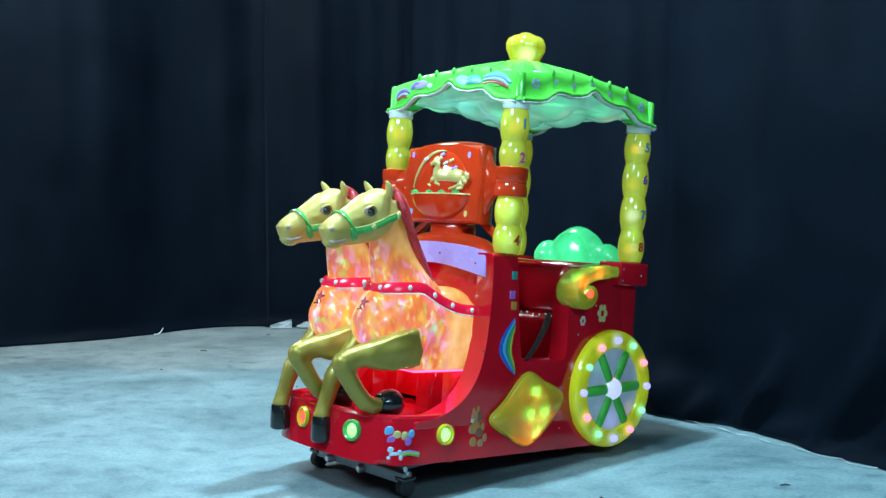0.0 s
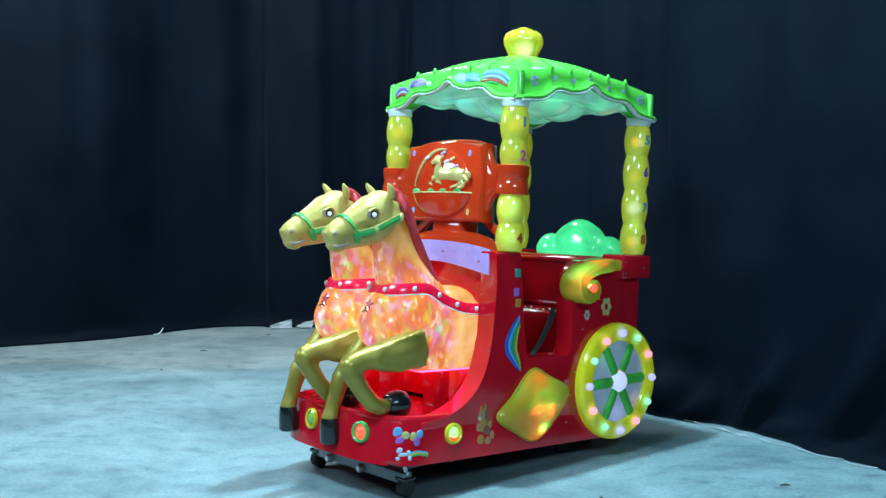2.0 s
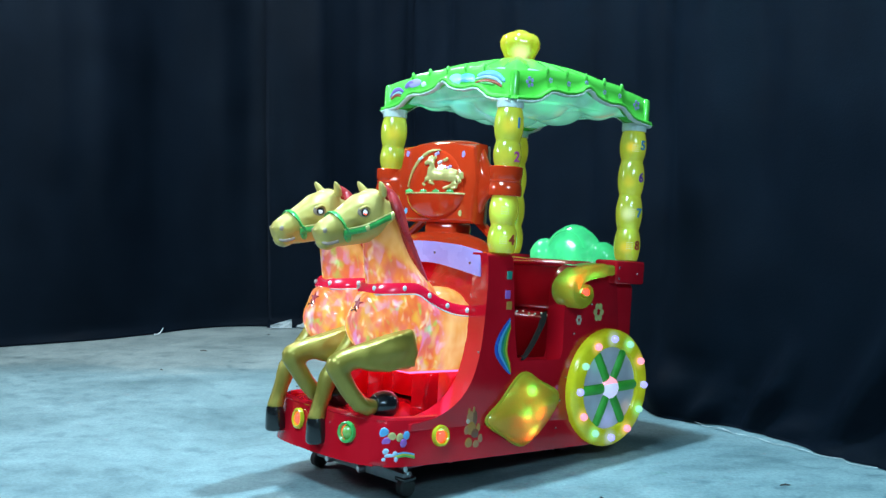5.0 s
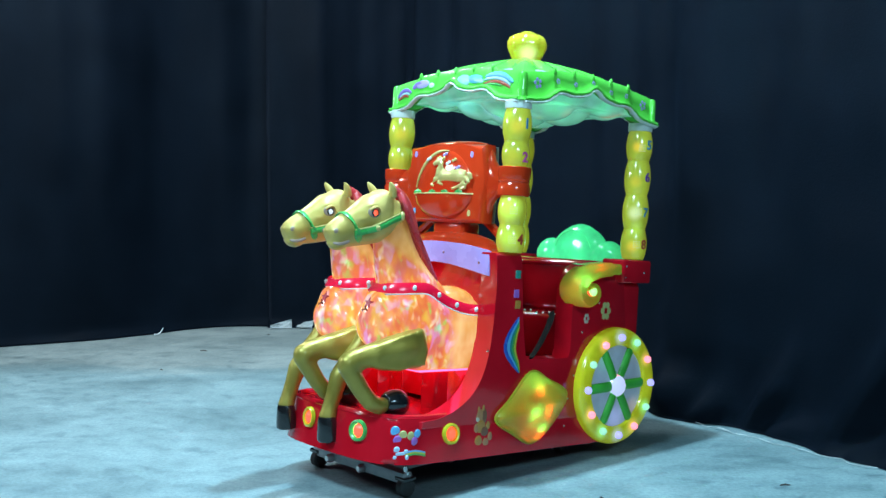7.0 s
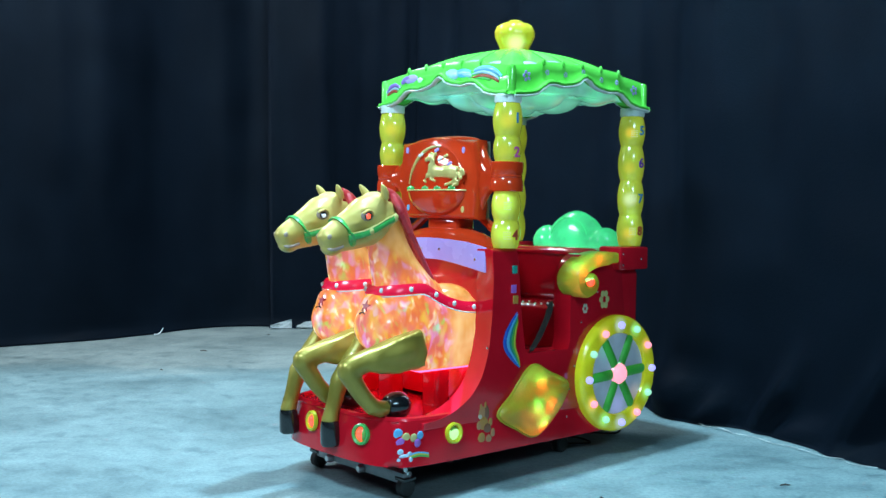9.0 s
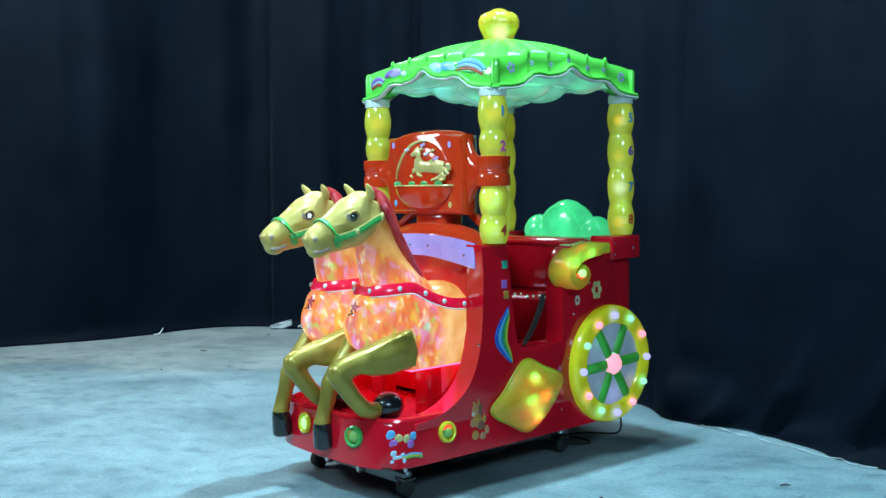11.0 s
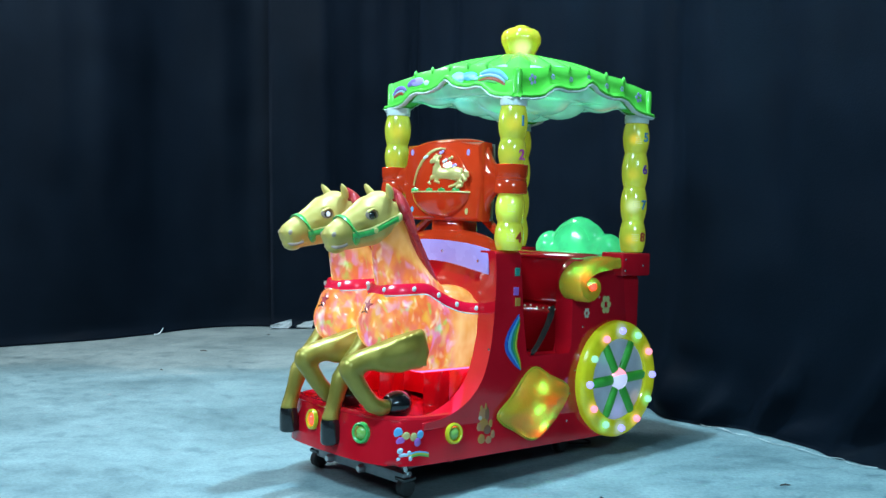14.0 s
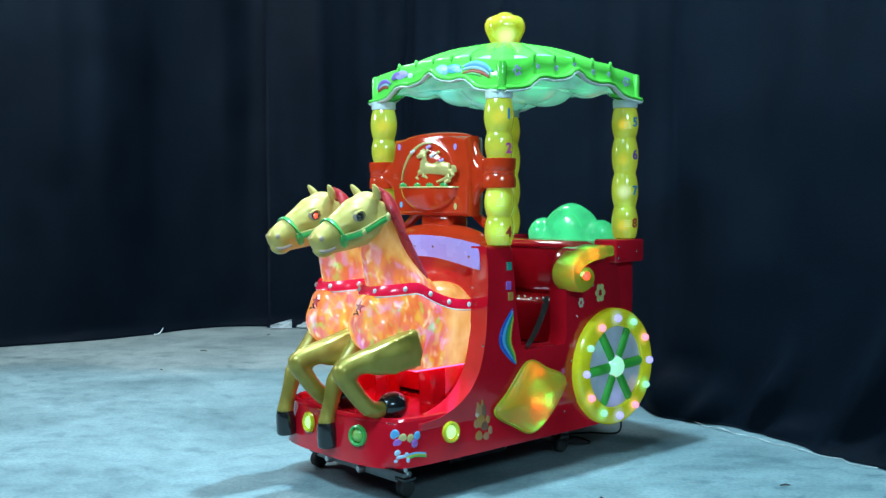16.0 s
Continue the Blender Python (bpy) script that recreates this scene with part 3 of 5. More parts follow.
def build_shell():
    outline = curve([(x, -y) for x, y in BASE_HALF][:-1] + BASE_HALF[::-1], 4)
    bm = prism(outline, "z", -0.828, -0.658, 0.022, 4)
    for v in bm.verts:
        f = 1 + 0.045 * (-0.658 - v.co.z) / 0.17
        v.co.x, v.co.y = v.co.x * (1 + (f - 1) * 0.8), v.co.y * f
    base = part("base", bm, RED, RIDE, "glossy red fibreglass base, flared below")
    rim = [(x, y, -0.656) for x, y in outline if x > 0.1]
    rim = [(0.98 * x, 0.965 * y, z) for x, y, z in rim]
    part("deck_rim", tube(rim, 0.014, 8, up=(0, 0, 1)), RED, base)
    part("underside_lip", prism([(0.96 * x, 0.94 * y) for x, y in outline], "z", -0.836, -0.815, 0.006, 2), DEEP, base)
    for s in (1, -1):
        a, b = (0.292, 0.389) if s > 0 else (-0.389, -0.292)
        part("side_panel", prism(side_profile(), "y", a, b, 0.046, 8), RED, RIDE)
    # front wall between the side panels, hollow towards the horses
    wall = curve([(0.10, -0.64), (0.055, -0.52), (0.035, -0.35), (0.035, -0.15), (0.05, 0.0)], 5)
    part("front_wall", prism(wall + [(-0.04, 0.0), (-0.07, -0.64)], "y", -0.315, 0.315, 0.004, 1), RED, RIDE)
    hood = moulded(ball((-0.015, 0, 0.012), (0.078, 0.30, 0.075), block(-0.07, 0.065, -0.375, 0.375, -0.05, 0.005, 0)), ORANGE, "hood", 0.012, 5)
    part("hood", hood, ORANGE, RIDE, "orange-red domed hood")
    arch = curve([(-0.345, 0.005), (-0.2, 0.026), (0, 0.036), (0.2, 0.026), (0.345, 0.005)], 5)
    low = curve([(0.345, -0.098), (0.24, -0.080), (0.1, -0.060), (0, -0.055), (-0.1, -0.060), (-0.24, -0.080), (-0.345, -0.098)], 5)
    lilac = part("lilac_panel", prism(arch + low, "x", 0.072, 0.084, 0.004, 2), LILAC, RIDE, "lilac plate with two screws")
    for y, z in ((0.06, -0.012), (-0.06, -0.012), (0.285, -0.045), (-0.285, -0.045)):
        b = lathe([(0, 0.004), (0.005, 0.003), (0.006, 0)], 10)
        bmesh.ops.rotate(b, verts=b.verts, matrix=Matrix.Rotation(radians(90), 3, "Y"))
        bmesh.ops.translate(b, verts=b.verts, vec=(0.084, y, z))
        part("screw", b, CHROME, lilac)
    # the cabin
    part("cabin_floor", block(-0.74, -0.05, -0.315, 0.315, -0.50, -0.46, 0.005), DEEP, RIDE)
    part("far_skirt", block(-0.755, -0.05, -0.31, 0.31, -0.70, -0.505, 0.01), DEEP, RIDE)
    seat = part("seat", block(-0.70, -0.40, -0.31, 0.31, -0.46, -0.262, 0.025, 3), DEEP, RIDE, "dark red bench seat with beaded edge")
    bead = finish(ball((0, 0, 0), 0.005, u=8, v=6), WHITE, "bead")
    for k in range(16):
        o = part("bead", bead, WHITE, seat)
        o.location = (-0.408, -0.29 + 0.038 * k, -0.258 + 0.004 * math.sin(k * 1.9))
    back = [(-0.36, -0.27), (-0.36, -0.10), (-0.33, -0.035), (-0.26, -0.012), (0.26, -0.012), (0.33, -0.035), (0.36, -0.10), (0.36, -0.27)]
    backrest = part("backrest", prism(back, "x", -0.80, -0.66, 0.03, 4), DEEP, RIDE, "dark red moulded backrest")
    ring = curve([(-0.655, y * 0.86, z * 0.84 - 0.03) for y, z in back[1:-1]], 4)
    part("backrest_bead", tube(ring, 0.011, 8, up=(1, 0, 0)), DEEP, backrest)
    part("back_shell", block(-0.88, -0.70, -0.385, 0.385, -0.70, -0.10, 0.03, 3), RED, RIDE)
    for s in (1, -1):
        a, b = sorted((0.30 * s, 0.432 * s))
        ledge = part("post_ledge", block(-0.885, -0.68, a, b, -0.105, 0.002, 0.012, 3), RED, RIDE)
        for x, z in ((-0.70, -0.03), (-0.70, -0.08), (-0.83, -0.055)):
            o = part("screw", ball((x, 0.433 * s, z), (0.005, 0.003, 0.005), u=8, v=6), CHROME, ledge)
    for s in (1, -1):
        for x, z in ((-0.47, -0.33), (-0.575, -0.20), (-0.43, -0.52), (-0.40, -0.62), (0.105, -0.40), (-0.385, -0.74), (-0.41, -0.77)):
            part("screw", ball((x, 0.3895 * s, z), (0.005, 0.003, 0.005), u=8, v=6), CHROME, RIDE)
    # seat belt lying across the doorway
    part("seat_belt", tube(curve([(-0.42, 0.24, -0.255), (-0.385, 0.27, -0.30), (-0.30, 0.29, -0.40), (-0.24, 0.30, -0.452)], 5), [(0.022, 0.003)] * 16, 8, up=(0, 1, 0.3)), WEB, RIDE, "black webbing seat belt")


def build_display():
    box = [(-0.245, 0.118), (-0.252, 0.30), (-0.245, 0.452), (-0.10, 0.458), (0.10, 0.458), (0.245, 0.452), (0.252, 0.30), (0.245, 0.118)]
    bm = prism(box, "x", -0.028, 0.052, 0.024, 5)
    dome = bmesh.new()
    ball((0.002, 0, 0.448), (0.030, 0.225, 0.030), dome, 32, 14)
    disp = part("display_box", bm, ORANGE, RIDE, "orange-red display box with a round horse emblem")
    part("box_top", dome, ORANGE, disp)
    part("back_plate", prism([(0.97 * y, 0.3 + 0.97 * (z - 0.3)) for y, z in box], "x", -0.040, -0.028, 0.002, 1), STEEL, disp, "grey back plate")
    part("neck", block(-0.09, 0.02, -0.10, 0.10, 0.06, 0.125, 0.02, 3), ORANGE, disp)
    for s in (1, -1):
        flare = [(0.225, 0.150), (0.243, 0.143), (0.255, 0.122), (0.266, 0.098), (0.280, 0.078), (0.296, 0.064), (0.316, 0.057), (0.340, 0.055)]
        arm = tube([(0.008 - 0.04 * (y - 0.225), y * s, 0.296) for y, _ in flare], [(0.024 + 0.14 * (y - 0.225), h) for y, h in flare], 24, up=(1, 0, 0))
        part("arm", arm, ORANGE, disp)
        ring = lathe([(0.05, 0.236), (0.0655, 0.236), (0.0685, 0.239), (0.0685, 0.262), (0.0665, 0.280), (0.0625, 0.290), (0.0655, 0.2965), (0.0625, 0.303), (0.0665, 0.313), (0.0685, 0.331), (0.0685, 0.354), (0.0655, 0.357), (0.05, 0.357), (0.05, 0.236)], 32)
        bmesh.ops.translate(ring, verts=ring.verts, vec=(0, 0.377 * s, 0))
        part("post_collar", ring, ORANGE, disp)
        brace = tube([(-0.05, 0.18 * s, 0.13), (-0.05, 0.27 * s, 0.07), (-0.05, 0.31 * s, 0.01)], 0.02, 8)
        part("brace", brace, ORANGE, disp)
    # the round emblem: a shallow dome above, a deeper bowl below a ledge
    floor_z = 0.241
    dome = bmesh.new()
    ball((0.045, 0, floor_z), (0.032, 0.186, 0.196), dome, 36, 24)
    bmesh.ops.bisect_plane(dome, geom=dome.verts[:] + dome.edges[:] + dome.faces[:], plane_co=(0, 0, floor_z), plane_no=(0, 0, 1), clear_inner=True)
    emblem = part("emblem", dome, ORANGE, disp)
    bowl = bmesh.new()
    ball((0.045, 0, floor_z), (0.066, 0.186, 0.112), bowl, 36, 20)
    bmesh.ops.bisect_plane(bowl, geom=bowl.verts[:] + bowl.edges[:] + bowl.faces[:], plane_co=(0, 0, floor_z), plane_no=(0, 0, -1), clear_inner=True)
    bmesh.ops.holes_fill(bowl, edges=[e for e in bowl.edges if e.is_boundary], sides=0)
    part("bowl", bowl, ORANGE, disp)
    arc = [(0.058, 0.180 * math.cos(a), floor_z + 0.19 * math.sin(a)) for a in (math.pi * k / 20 for k in range(9, 20))]
    part("gold_arc", tube(arc, [(0.004, 0.003 + 0.005 * math.sin(math.pi * k / 10)) for k in range(11)], 8, up=(1, 0, 0)), RELIEF, emblem, "gold painted arc")
    rim = [(0.046 + 0.066 * math.sin(a), 0.190 * math.cos(a), floor_z) for a in (math.pi * k / 16 for k in range(17))]
    part("ledge_rim", tube(rim, 0.0035, 8, up=(0, 0, 1)), RELIEF, emblem)
    # leaping horse in relief: long body, raised neck, legs thrown out
    rel = bmesh.new()

    def bit(path, radii):
        tube([(0.074 + 0.003 * (i % 2), y, z) for i, (y, z) in enumerate(path)], [(1.3 * r, 0.007) for r in radii], 10, up=(0, 0.3, 1), bm=rel)
    bit([(0.160, 0.316), (0.12, 0.320), (0.07, 0.318), (0.02, 0.322), (-0.012, 0.330)], [0.020, 0.024, 0.019, 0.020, 0.022])
    bit([(0.002, 0.328), (-0.004, 0.352), (0.002, 0.378)], [0.026, 0.019, 0.014])
    bit([(0.010, 0.386), (-0.020, 0.381), (-0.050, 0.371)], [0.012, 0.011, 0.007])
    bit([(0.012, 0.390), (0.022, 0.402)], [0.006, 0.003])
    bit([(-0.006, 0.318), (-0.036, 0.303), (-0.060, 0.284), (-0.040, 0.276)], [0.014, 0.009, 0.006, 0.005])
    bit([(0.010, 0.308), (-0.015, 0.290), (0.020, 0.280)], [0.012, 0.007, 0.005])
    bit([(0.150, 0.308), (0.160, 0.285), (0.125, 0.274), (0.080, 0.262)], [0.017, 0.011, 0.007, 0.005])
    bit([(0.165, 0.312), (0.182, 0.290), (0.160, 0.268), (0.130, 0.260)], [0.014, 0.009, 0.006, 0.005])
    bit([(0.172, 0.328), (0.192, 0.322), (0.198, 0.302)], [0.006, 0.009, 0.004])
    part("relief_horse", moulded(rel, RELIEF, "relief_horse", 0.0035, 2), RELIEF, emblem, "pale gold leaping horse in relief")
    for y in (-0.15, -0.05, 0.03, 0.12):
        for d, h in ((-0.014, 0.010), (0.0, 0.015), (0.014, 0.010)):
            part("leaf_tuft", ball((0.074, y + d, floor_z + 0.008), (0.006, 0.010, h), u=10, v=6), LEAF, emblem)
    for k, (a, r) in enumerate(((0.55, 0.165), (0.80, 0.15), (1.05, 0.16), (1.25, 0.135), (1.45, 0.165), (1.7, 0.15), (2.1, 0.17), (0.35, 0.172), (0.95, 0.118))):
        for d in (-0.007, 0.007):
            part("flower", ball((0.072, r * math.cos(a) + d, floor_z + r * 1.05 * math.sin(a) + 0.4 * d), (0.004, 0.009, 0.007), u=8, v=6), (PAPER, LILAC, RELIEF)[k % 3], emblem)
    for y, z, m in ((0.17, 0.41, LILAC), (-0.20, 0.42, LILAC), (0.17, 0.16, RELIEF), (-0.19, 0.165, AZURE)):
        part("sticker", plate(disc_pts(y, z, 0.010, 0.014, 10), "x", 0.0525, 0.0015), m, disp)


BEADS_REAR, BEADS_FRONT = (0.0, 0.144, 0.30, 0.458, 0.60), (0.0, 0.115, 0.236, 0.357, 0.458, 0.60)


def digits(text, size, place, turn, mat, parent, label):
    cu = bpy.data.curves.new("digit", "FONT")
    cu.body, cu.size, cu.extrude, cu.align_x, cu.align_y, cu.offset = text, size, 0.0015, "CENTER", "CENTER", 0.0015
    ob = bpy.data.objects.new("digit", cu)
    scene.collection.objects.link(ob)
    me = bpy.data.meshes.new_from_object(ob.evaluated_get(bpy.context.evaluated_depsgraph_get()))
    bpy.data.objects.remove(ob)
    me.materials.clear()
    o = part("digit", me, mat, parent, label)
    o.matrix_basis = pose(*place, 90, 0, turn)
    return o


def build_posts():
    blue = gloss("blue_print", (0.02, 0.18, 0.36), (0.03, 0.24, 0.45), 0.3, 0.3)
    pink = gloss("magenta_print", (0.5, 0.05, 0.25), (0.6, 0.08, 0.3), 0.3, 0.3)
    violet = gloss("violet_print", (0.10, 0.02, 0.25), (0.14, 0.03, 0.3), 0.3, 0.3)
    for x, beads in ((0.0, BEADS_FRONT), (-0.81, BEADS_REAR)):
        for s in (1, -1):
            post = tagged(new("post"), "yellow translucent bulged post with printed digits")
            post.parent = RIDE
            post.location = (x, 0.377 * s, 0.002)
            for k, (a, b) in enumerate(zip(beads, beads[1:])):
                h = b - a
                if x == 0 and k == 2:
                    prof = [(0, a), (0.045, a), (0.045, b), (0, b)]
                else:
                    wide = 0.061 if h > 0.11 else 0.058
                    prof = [(0, a)] + [(0.048 + (wide - 0.048) * math.sin(math.pi * t) ** 0.8, a + h * t) for t in (0.02, 0.08, 0.16, 0.26, 0.38, 0.5, 0.62, 0.74, 0.84, 0.92, 0.98)] + [(0, b)]
                part("bead", lathe(prof, 24), POST_F if x == 0 else POST_R, post)
                if 0 < k:
                    part("neck_ring", lathe([(0.044, a - 0.008), (0.050, a - 0.004), (0.050, a + 0.004), (0.044, a + 0.008)], 24), POST_F if x == 0 else POST_R, post)
            for z in ((0.175, 0.055) if x == 0 else (0.515, 0.222, 0.070)):
                grid = bmesh.new()
                for i in range(5):
                    for j in range(4):
                        a = radians((38 + 6.5 * i) * s)
                        ball((0.0598 * math.cos(a), 0.0598 * math.sin(a), z + 0.009 * (j - 1.5)), 0.0026, grid, 6, 4)
                part("lens_grid", grid, LENS, post, "grid of small clear lens dots")
            part("cap", lathe([(0, 0.595), (0.054, 0.595), (0.056, 0.60), (0.056, 0.63), (0, 0.63)], 24), WHITE, post)
            if s > 0:
                rows = ((0, 0.53, "1", blue), (0, 0.392, "2", pink), (0, 0.055, "4", BRICK)) if x == 0 else ((0, 0.528, "5", blue), (0, 0.38, "6", violet), (0, 0.218, "7", blue), (0, 0.07, "8", BRICK))
                for _, z, text, mat in rows:
                    a = radians(85)
                    digits(text, 0.058, (0.0625 * math.cos(a), 0.0625 * math.sin(a), z), 175, mat, post, "printed digit")


LIP = ((0.0, 0.735), (0.05, 0.727), (0.12, 0.705), (0.22, 0.694), (0.34, 0.688), (0.46, 0.692), (0.54, 0.688), (0.62, 0.668), (0.69, 0.648), (0.77, 0.639), (0.88, 0.633), (1.0, 0.629))


def lip(u):
    """Height of the canopy's wavy lower edge along a side, u from 0 to 1: flat at the corners, a step up, a peak in the middle."""
    v = abs(2 * u - 1)
    for (a, za), (b, zb) in zip(LIP, LIP[1:]):
        if v <= b:
            f = (v - a) / (b - a)
            return za + (zb - za) * f * f * (3 - 2 * f)
    return LIP[-1][1]


CX, HX, HY = -0.412, 0.437, 0.418


def build_canopy():
    canopy = tagged(new("canopy"), "lime green scalloped canopy with a cloud-like lit ceiling")
    canopy.parent = RIDE
    corners = [(CX + HX, HY), (CX + HX, -HY), (CX - HX, -HY), (CX - HX, HY)]
    n = 64
    for k in range(4):
        a, b = Vector(corners[k]), Vector(corners[(k + 1) % 4])
        out = Vector(((a + b) / 2 - Vector((CX, 0)))).normalized()
        bm = bmesh.new()
        rows = []
        for i in range(n + 1):
            u = i / n
            p = a.lerp(b, u)
            lo = lip(u)
            top = 0.748 + 0.032 * (1 - abs(2 * u - 1) ** 2.4) + (0.010 if 0.2 < u < 0.8 else 0.0)
            col = []
            for off, z in ((0.022, lo), (0.010, lo + 0.010), (0.002, lo + 0.022), (-0.002, (lo + top) / 2 + 0.008), (-0.004, top - 0.005), (-0.010, top), (-0.022, top - 0.003), (-0.03, lo + 0.012), (-0.01, lo)):
                # mitred at the corners
                q = p + out * off
                side = (b - a).normalized()
                q -= side * off * (1 if u < 0.5 else -1) * max(0.0, abs(2 * u - 1) * 20 - 19)
                col.append(bm.verts.new((q.x, q.y, z)))
            rows.append(col)
        for c, d in zip(rows, rows[1:]):
            for j in range(len(c)):
                j2 = (j + 1) % len(c)
                bm.faces.new((c[j], d[j], d[j2], c[j2]))
        fascia = part("fascia", bm, GREEN, canopy, angle=50)
        edge = [(*(a.lerp(b, i / n) + out * 0.016), lip(i / n) - 0.006) for i in range(n + 1)]
        part("white_edge", tube(edge, [(0.014, 0.0055)] * (n + 1), 10, up=(*out, 0)), WHITE, fascia, "white rounded edge")
        top = [(*(a.lerp(b, i / n) + out * 0.021), lip(i / n) + 0.007) for i in range(n + 1)]
        part("green_bead", tube(top, 0.008, 8, up=(*out, 0)), GREEN, fascia)
        # printed flowers and streaks
        side = (b - a).normalized()
        turn = math.degrees(math.atan2(side.y, side.x))
        if k in (0, 2):
            # plain printed patches and swept streaks in the colours of the print; distances run along the side from its middle
            mid = (a + b) / 2
            for m, rows, wide in ((AZURE, ((-0.20, 0.742), (-0.26, 0.748), (-0.32, 0.735), (-0.365, 0.705)), 0.010), (PALE_BLUE, ((-0.19, 0.728), (-0.25, 0.734), (-0.31, 0.720), (-0.35, 0.695)), 0.006),
                                  (BRICK, ((-0.19, 0.714), (-0.25, 0.718), (-0.31, 0.705), (-0.35, 0.684)), 0.006), (LEAF, ((-0.19, 0.706), (-0.25, 0.708), (-0.30, 0.697)), 0.005),
                                  (PALE_BLUE, ((-0.02, 0.738), (-0.06, 0.736), (-0.10, 0.736)), 0.024), (AZURE, ((-0.09, 0.738), (-0.13, 0.738), (-0.18, 0.734)), 0.017), (PALE_BLUE, ((-0.13, 0.732), (-0.16, 0.730), (-0.185, 0.722)), 0.010),
                                  (LILAC, ((0.17, 0.742), (0.21, 0.742), (0.25, 0.736)), 0.017), (VIOLET, ((0.22, 0.745), (0.25, 0.742), (0.28, 0.728)), 0.012), (WHITE, ((0.135, 0.732), (0.15, 0.732), (0.165, 0.732)), 0.010),
                                  (VIOLET, ((0.29, 0.708), (0.32, 0.722), (0.36, 0.716), (0.385, 0.690)), 0.008), (PALE_BLUE, ((0.30, 0.700), (0.33, 0.708), (0.37, 0.695)), 0.004), (BRICK, ((0.31, 0.690), (0.34, 0.698), (0.38, 0.680)), 0.006)):
                path = curve([(*(mid + side * d + out * 0.0035), z) for d, z in rows], 4)
                part("printed_streak", tube(path, [(0.0022, 0.0015 + wide * math.sin(math.pi * (i + 0.3) / len(path)) ** 0.6) for i in range(len(path))], 8, up=(*out, 0)), m, fascia)
        for i, u in enumerate((0.1, 0.24, 0.36, 0.5, 0.63, 0.76, 0.9)):
            c = a.lerp(b, u) + out * 0.003
            z = (lip(u) + 0.76) / 2 + 0.012
            if k in (0, 2):
                continue
            for j in range(5):
                t = 2 * math.pi * j / 5
                r = 0.008 if i not in (0, 6) else 0.016
                o = part("flower", ball((0, 0, 0), (r * 0.52, 0.0012, r * 0.52), u=8, v=5), LILAC, fascia)
                o.matrix_basis = pose(c.x, c.y, z, 0, 0, turn) @ pose(r * math.cos(t), 0, r * math.sin(t))
        inner = a - (a - Vector((CX, 0))).normalized() * 0.012
        part("corner_strip", tube([(inner.x, inner.y, z) for z in (0.628, 0.64, 0.730, 0.745, 0.750)], [0.020, 0.020, 0.020, 0.017, 0.008], 16, up=(*out, 0)), GREEN, canopy)
        for u in (0.22, 0.36, 0.5, 0.64, 0.78):
            q = a.lerp(b, u) - out * 0.004
            part("lug", ball((q.x, q.y, 0.752 + 0.034 * (1 - abs(2 * u - 1) ** 2.4)), (0.009, 0.008, 0.016), u=12, v=9), GREEN, fascia)
    # roof: a domed pyramid with radial ribs
    bm = bmesh.new()
    m = 88
    grid = []
    for i in range(m + 1):
        row = []
        for j in range(m + 1):
            u, v = 2 * i / m - 1, 2 * j / m - 1
            d = max(abs(u), abs(v))
            edge = 0.022 * (1 - min(abs(u), abs(v)) ** 2) * d ** 2
            ang = math.atan2(v, u)
            rib = 0.032 * (abs(math.cos(8 * ang)) ** 0.6 - 0.72) * min(1, d * 2.2) * (1 - d ** 6)
            z = 0.732 + edge + 0.165 * (1 - d ** 1.75) + rib
            row.append(bm.verts.new((CX + (HX - 0.03) * u, (HY - 0.03) * v, z)))
        grid.append(row)
    for i in range(m):
        for j in range(m):
            bm.faces.new((grid[i][j], grid[i + 1][j], grid[i + 1][j + 1], grid[i][j + 1]))
    part("roof", bm, GREEN, canopy, "lime green ribbed domed roof", angle=60)
    # lit cloud ceiling
    rnd = random.Random(4)
    bm = block(CX - HX + 0.05, CX + HX - 0.05, -HY + 0.05, HY - 0.05, 0.665, 0.735, 0)
    for k in range(4):
        a, b = Vector(corners[k]), Vector(corners[(k + 1) % 4])
        for i in range(4):
            u = (i + 0.5) / 4
            p = (a.lerp(b, u) - Vector((CX, 0))) * 0.71 + Vector((CX, 0))
            ball((p.x, p.y, 0.712 + 0.035 * (1 - abs(2 * u - 1))), (0.104, 0.104, 0.074), bm, 20, 12)
    for i in range(6):
        a = 2 * math.pi * i / 6 + 0.4
        ball((CX + 0.19 * math.cos(a), 0.18 * math.sin(a), 0.680), (0.125, 0.125, 0.072), bm, 20, 12)
    ball((CX + 0.05, 0.02, 0.640), (0.14, 0.13, 0.062), bm, 20, 12)
    part("cloud_ceiling", moulded(bm, CLOUD, "cloud_ceiling", 0.010, 5), CLOUD, canopy, "milky cloud-shaped ceiling glowing green")
    # crown
    prof = [(0, 0.885), (0.088, 0.885), (0.085, 0.90), (0.10, 0.925), (0.118, 0.955), (0.120, 0.98), (0.108, 1.004), (0.085, 1.016), (0.06, 1.02), (0.045, 1.028), (0.03, 1.034), (0, 1.036)]
    crown = lathe([(r * 0.78, z) for r, z in prof], 60, 10, 0.045)
    bmesh.ops.translate(crown, verts=crown.verts, vec=(CX, 0, 0))
    part("crown", crown, CROWN, canopy, "yellow fluted glowing crown")


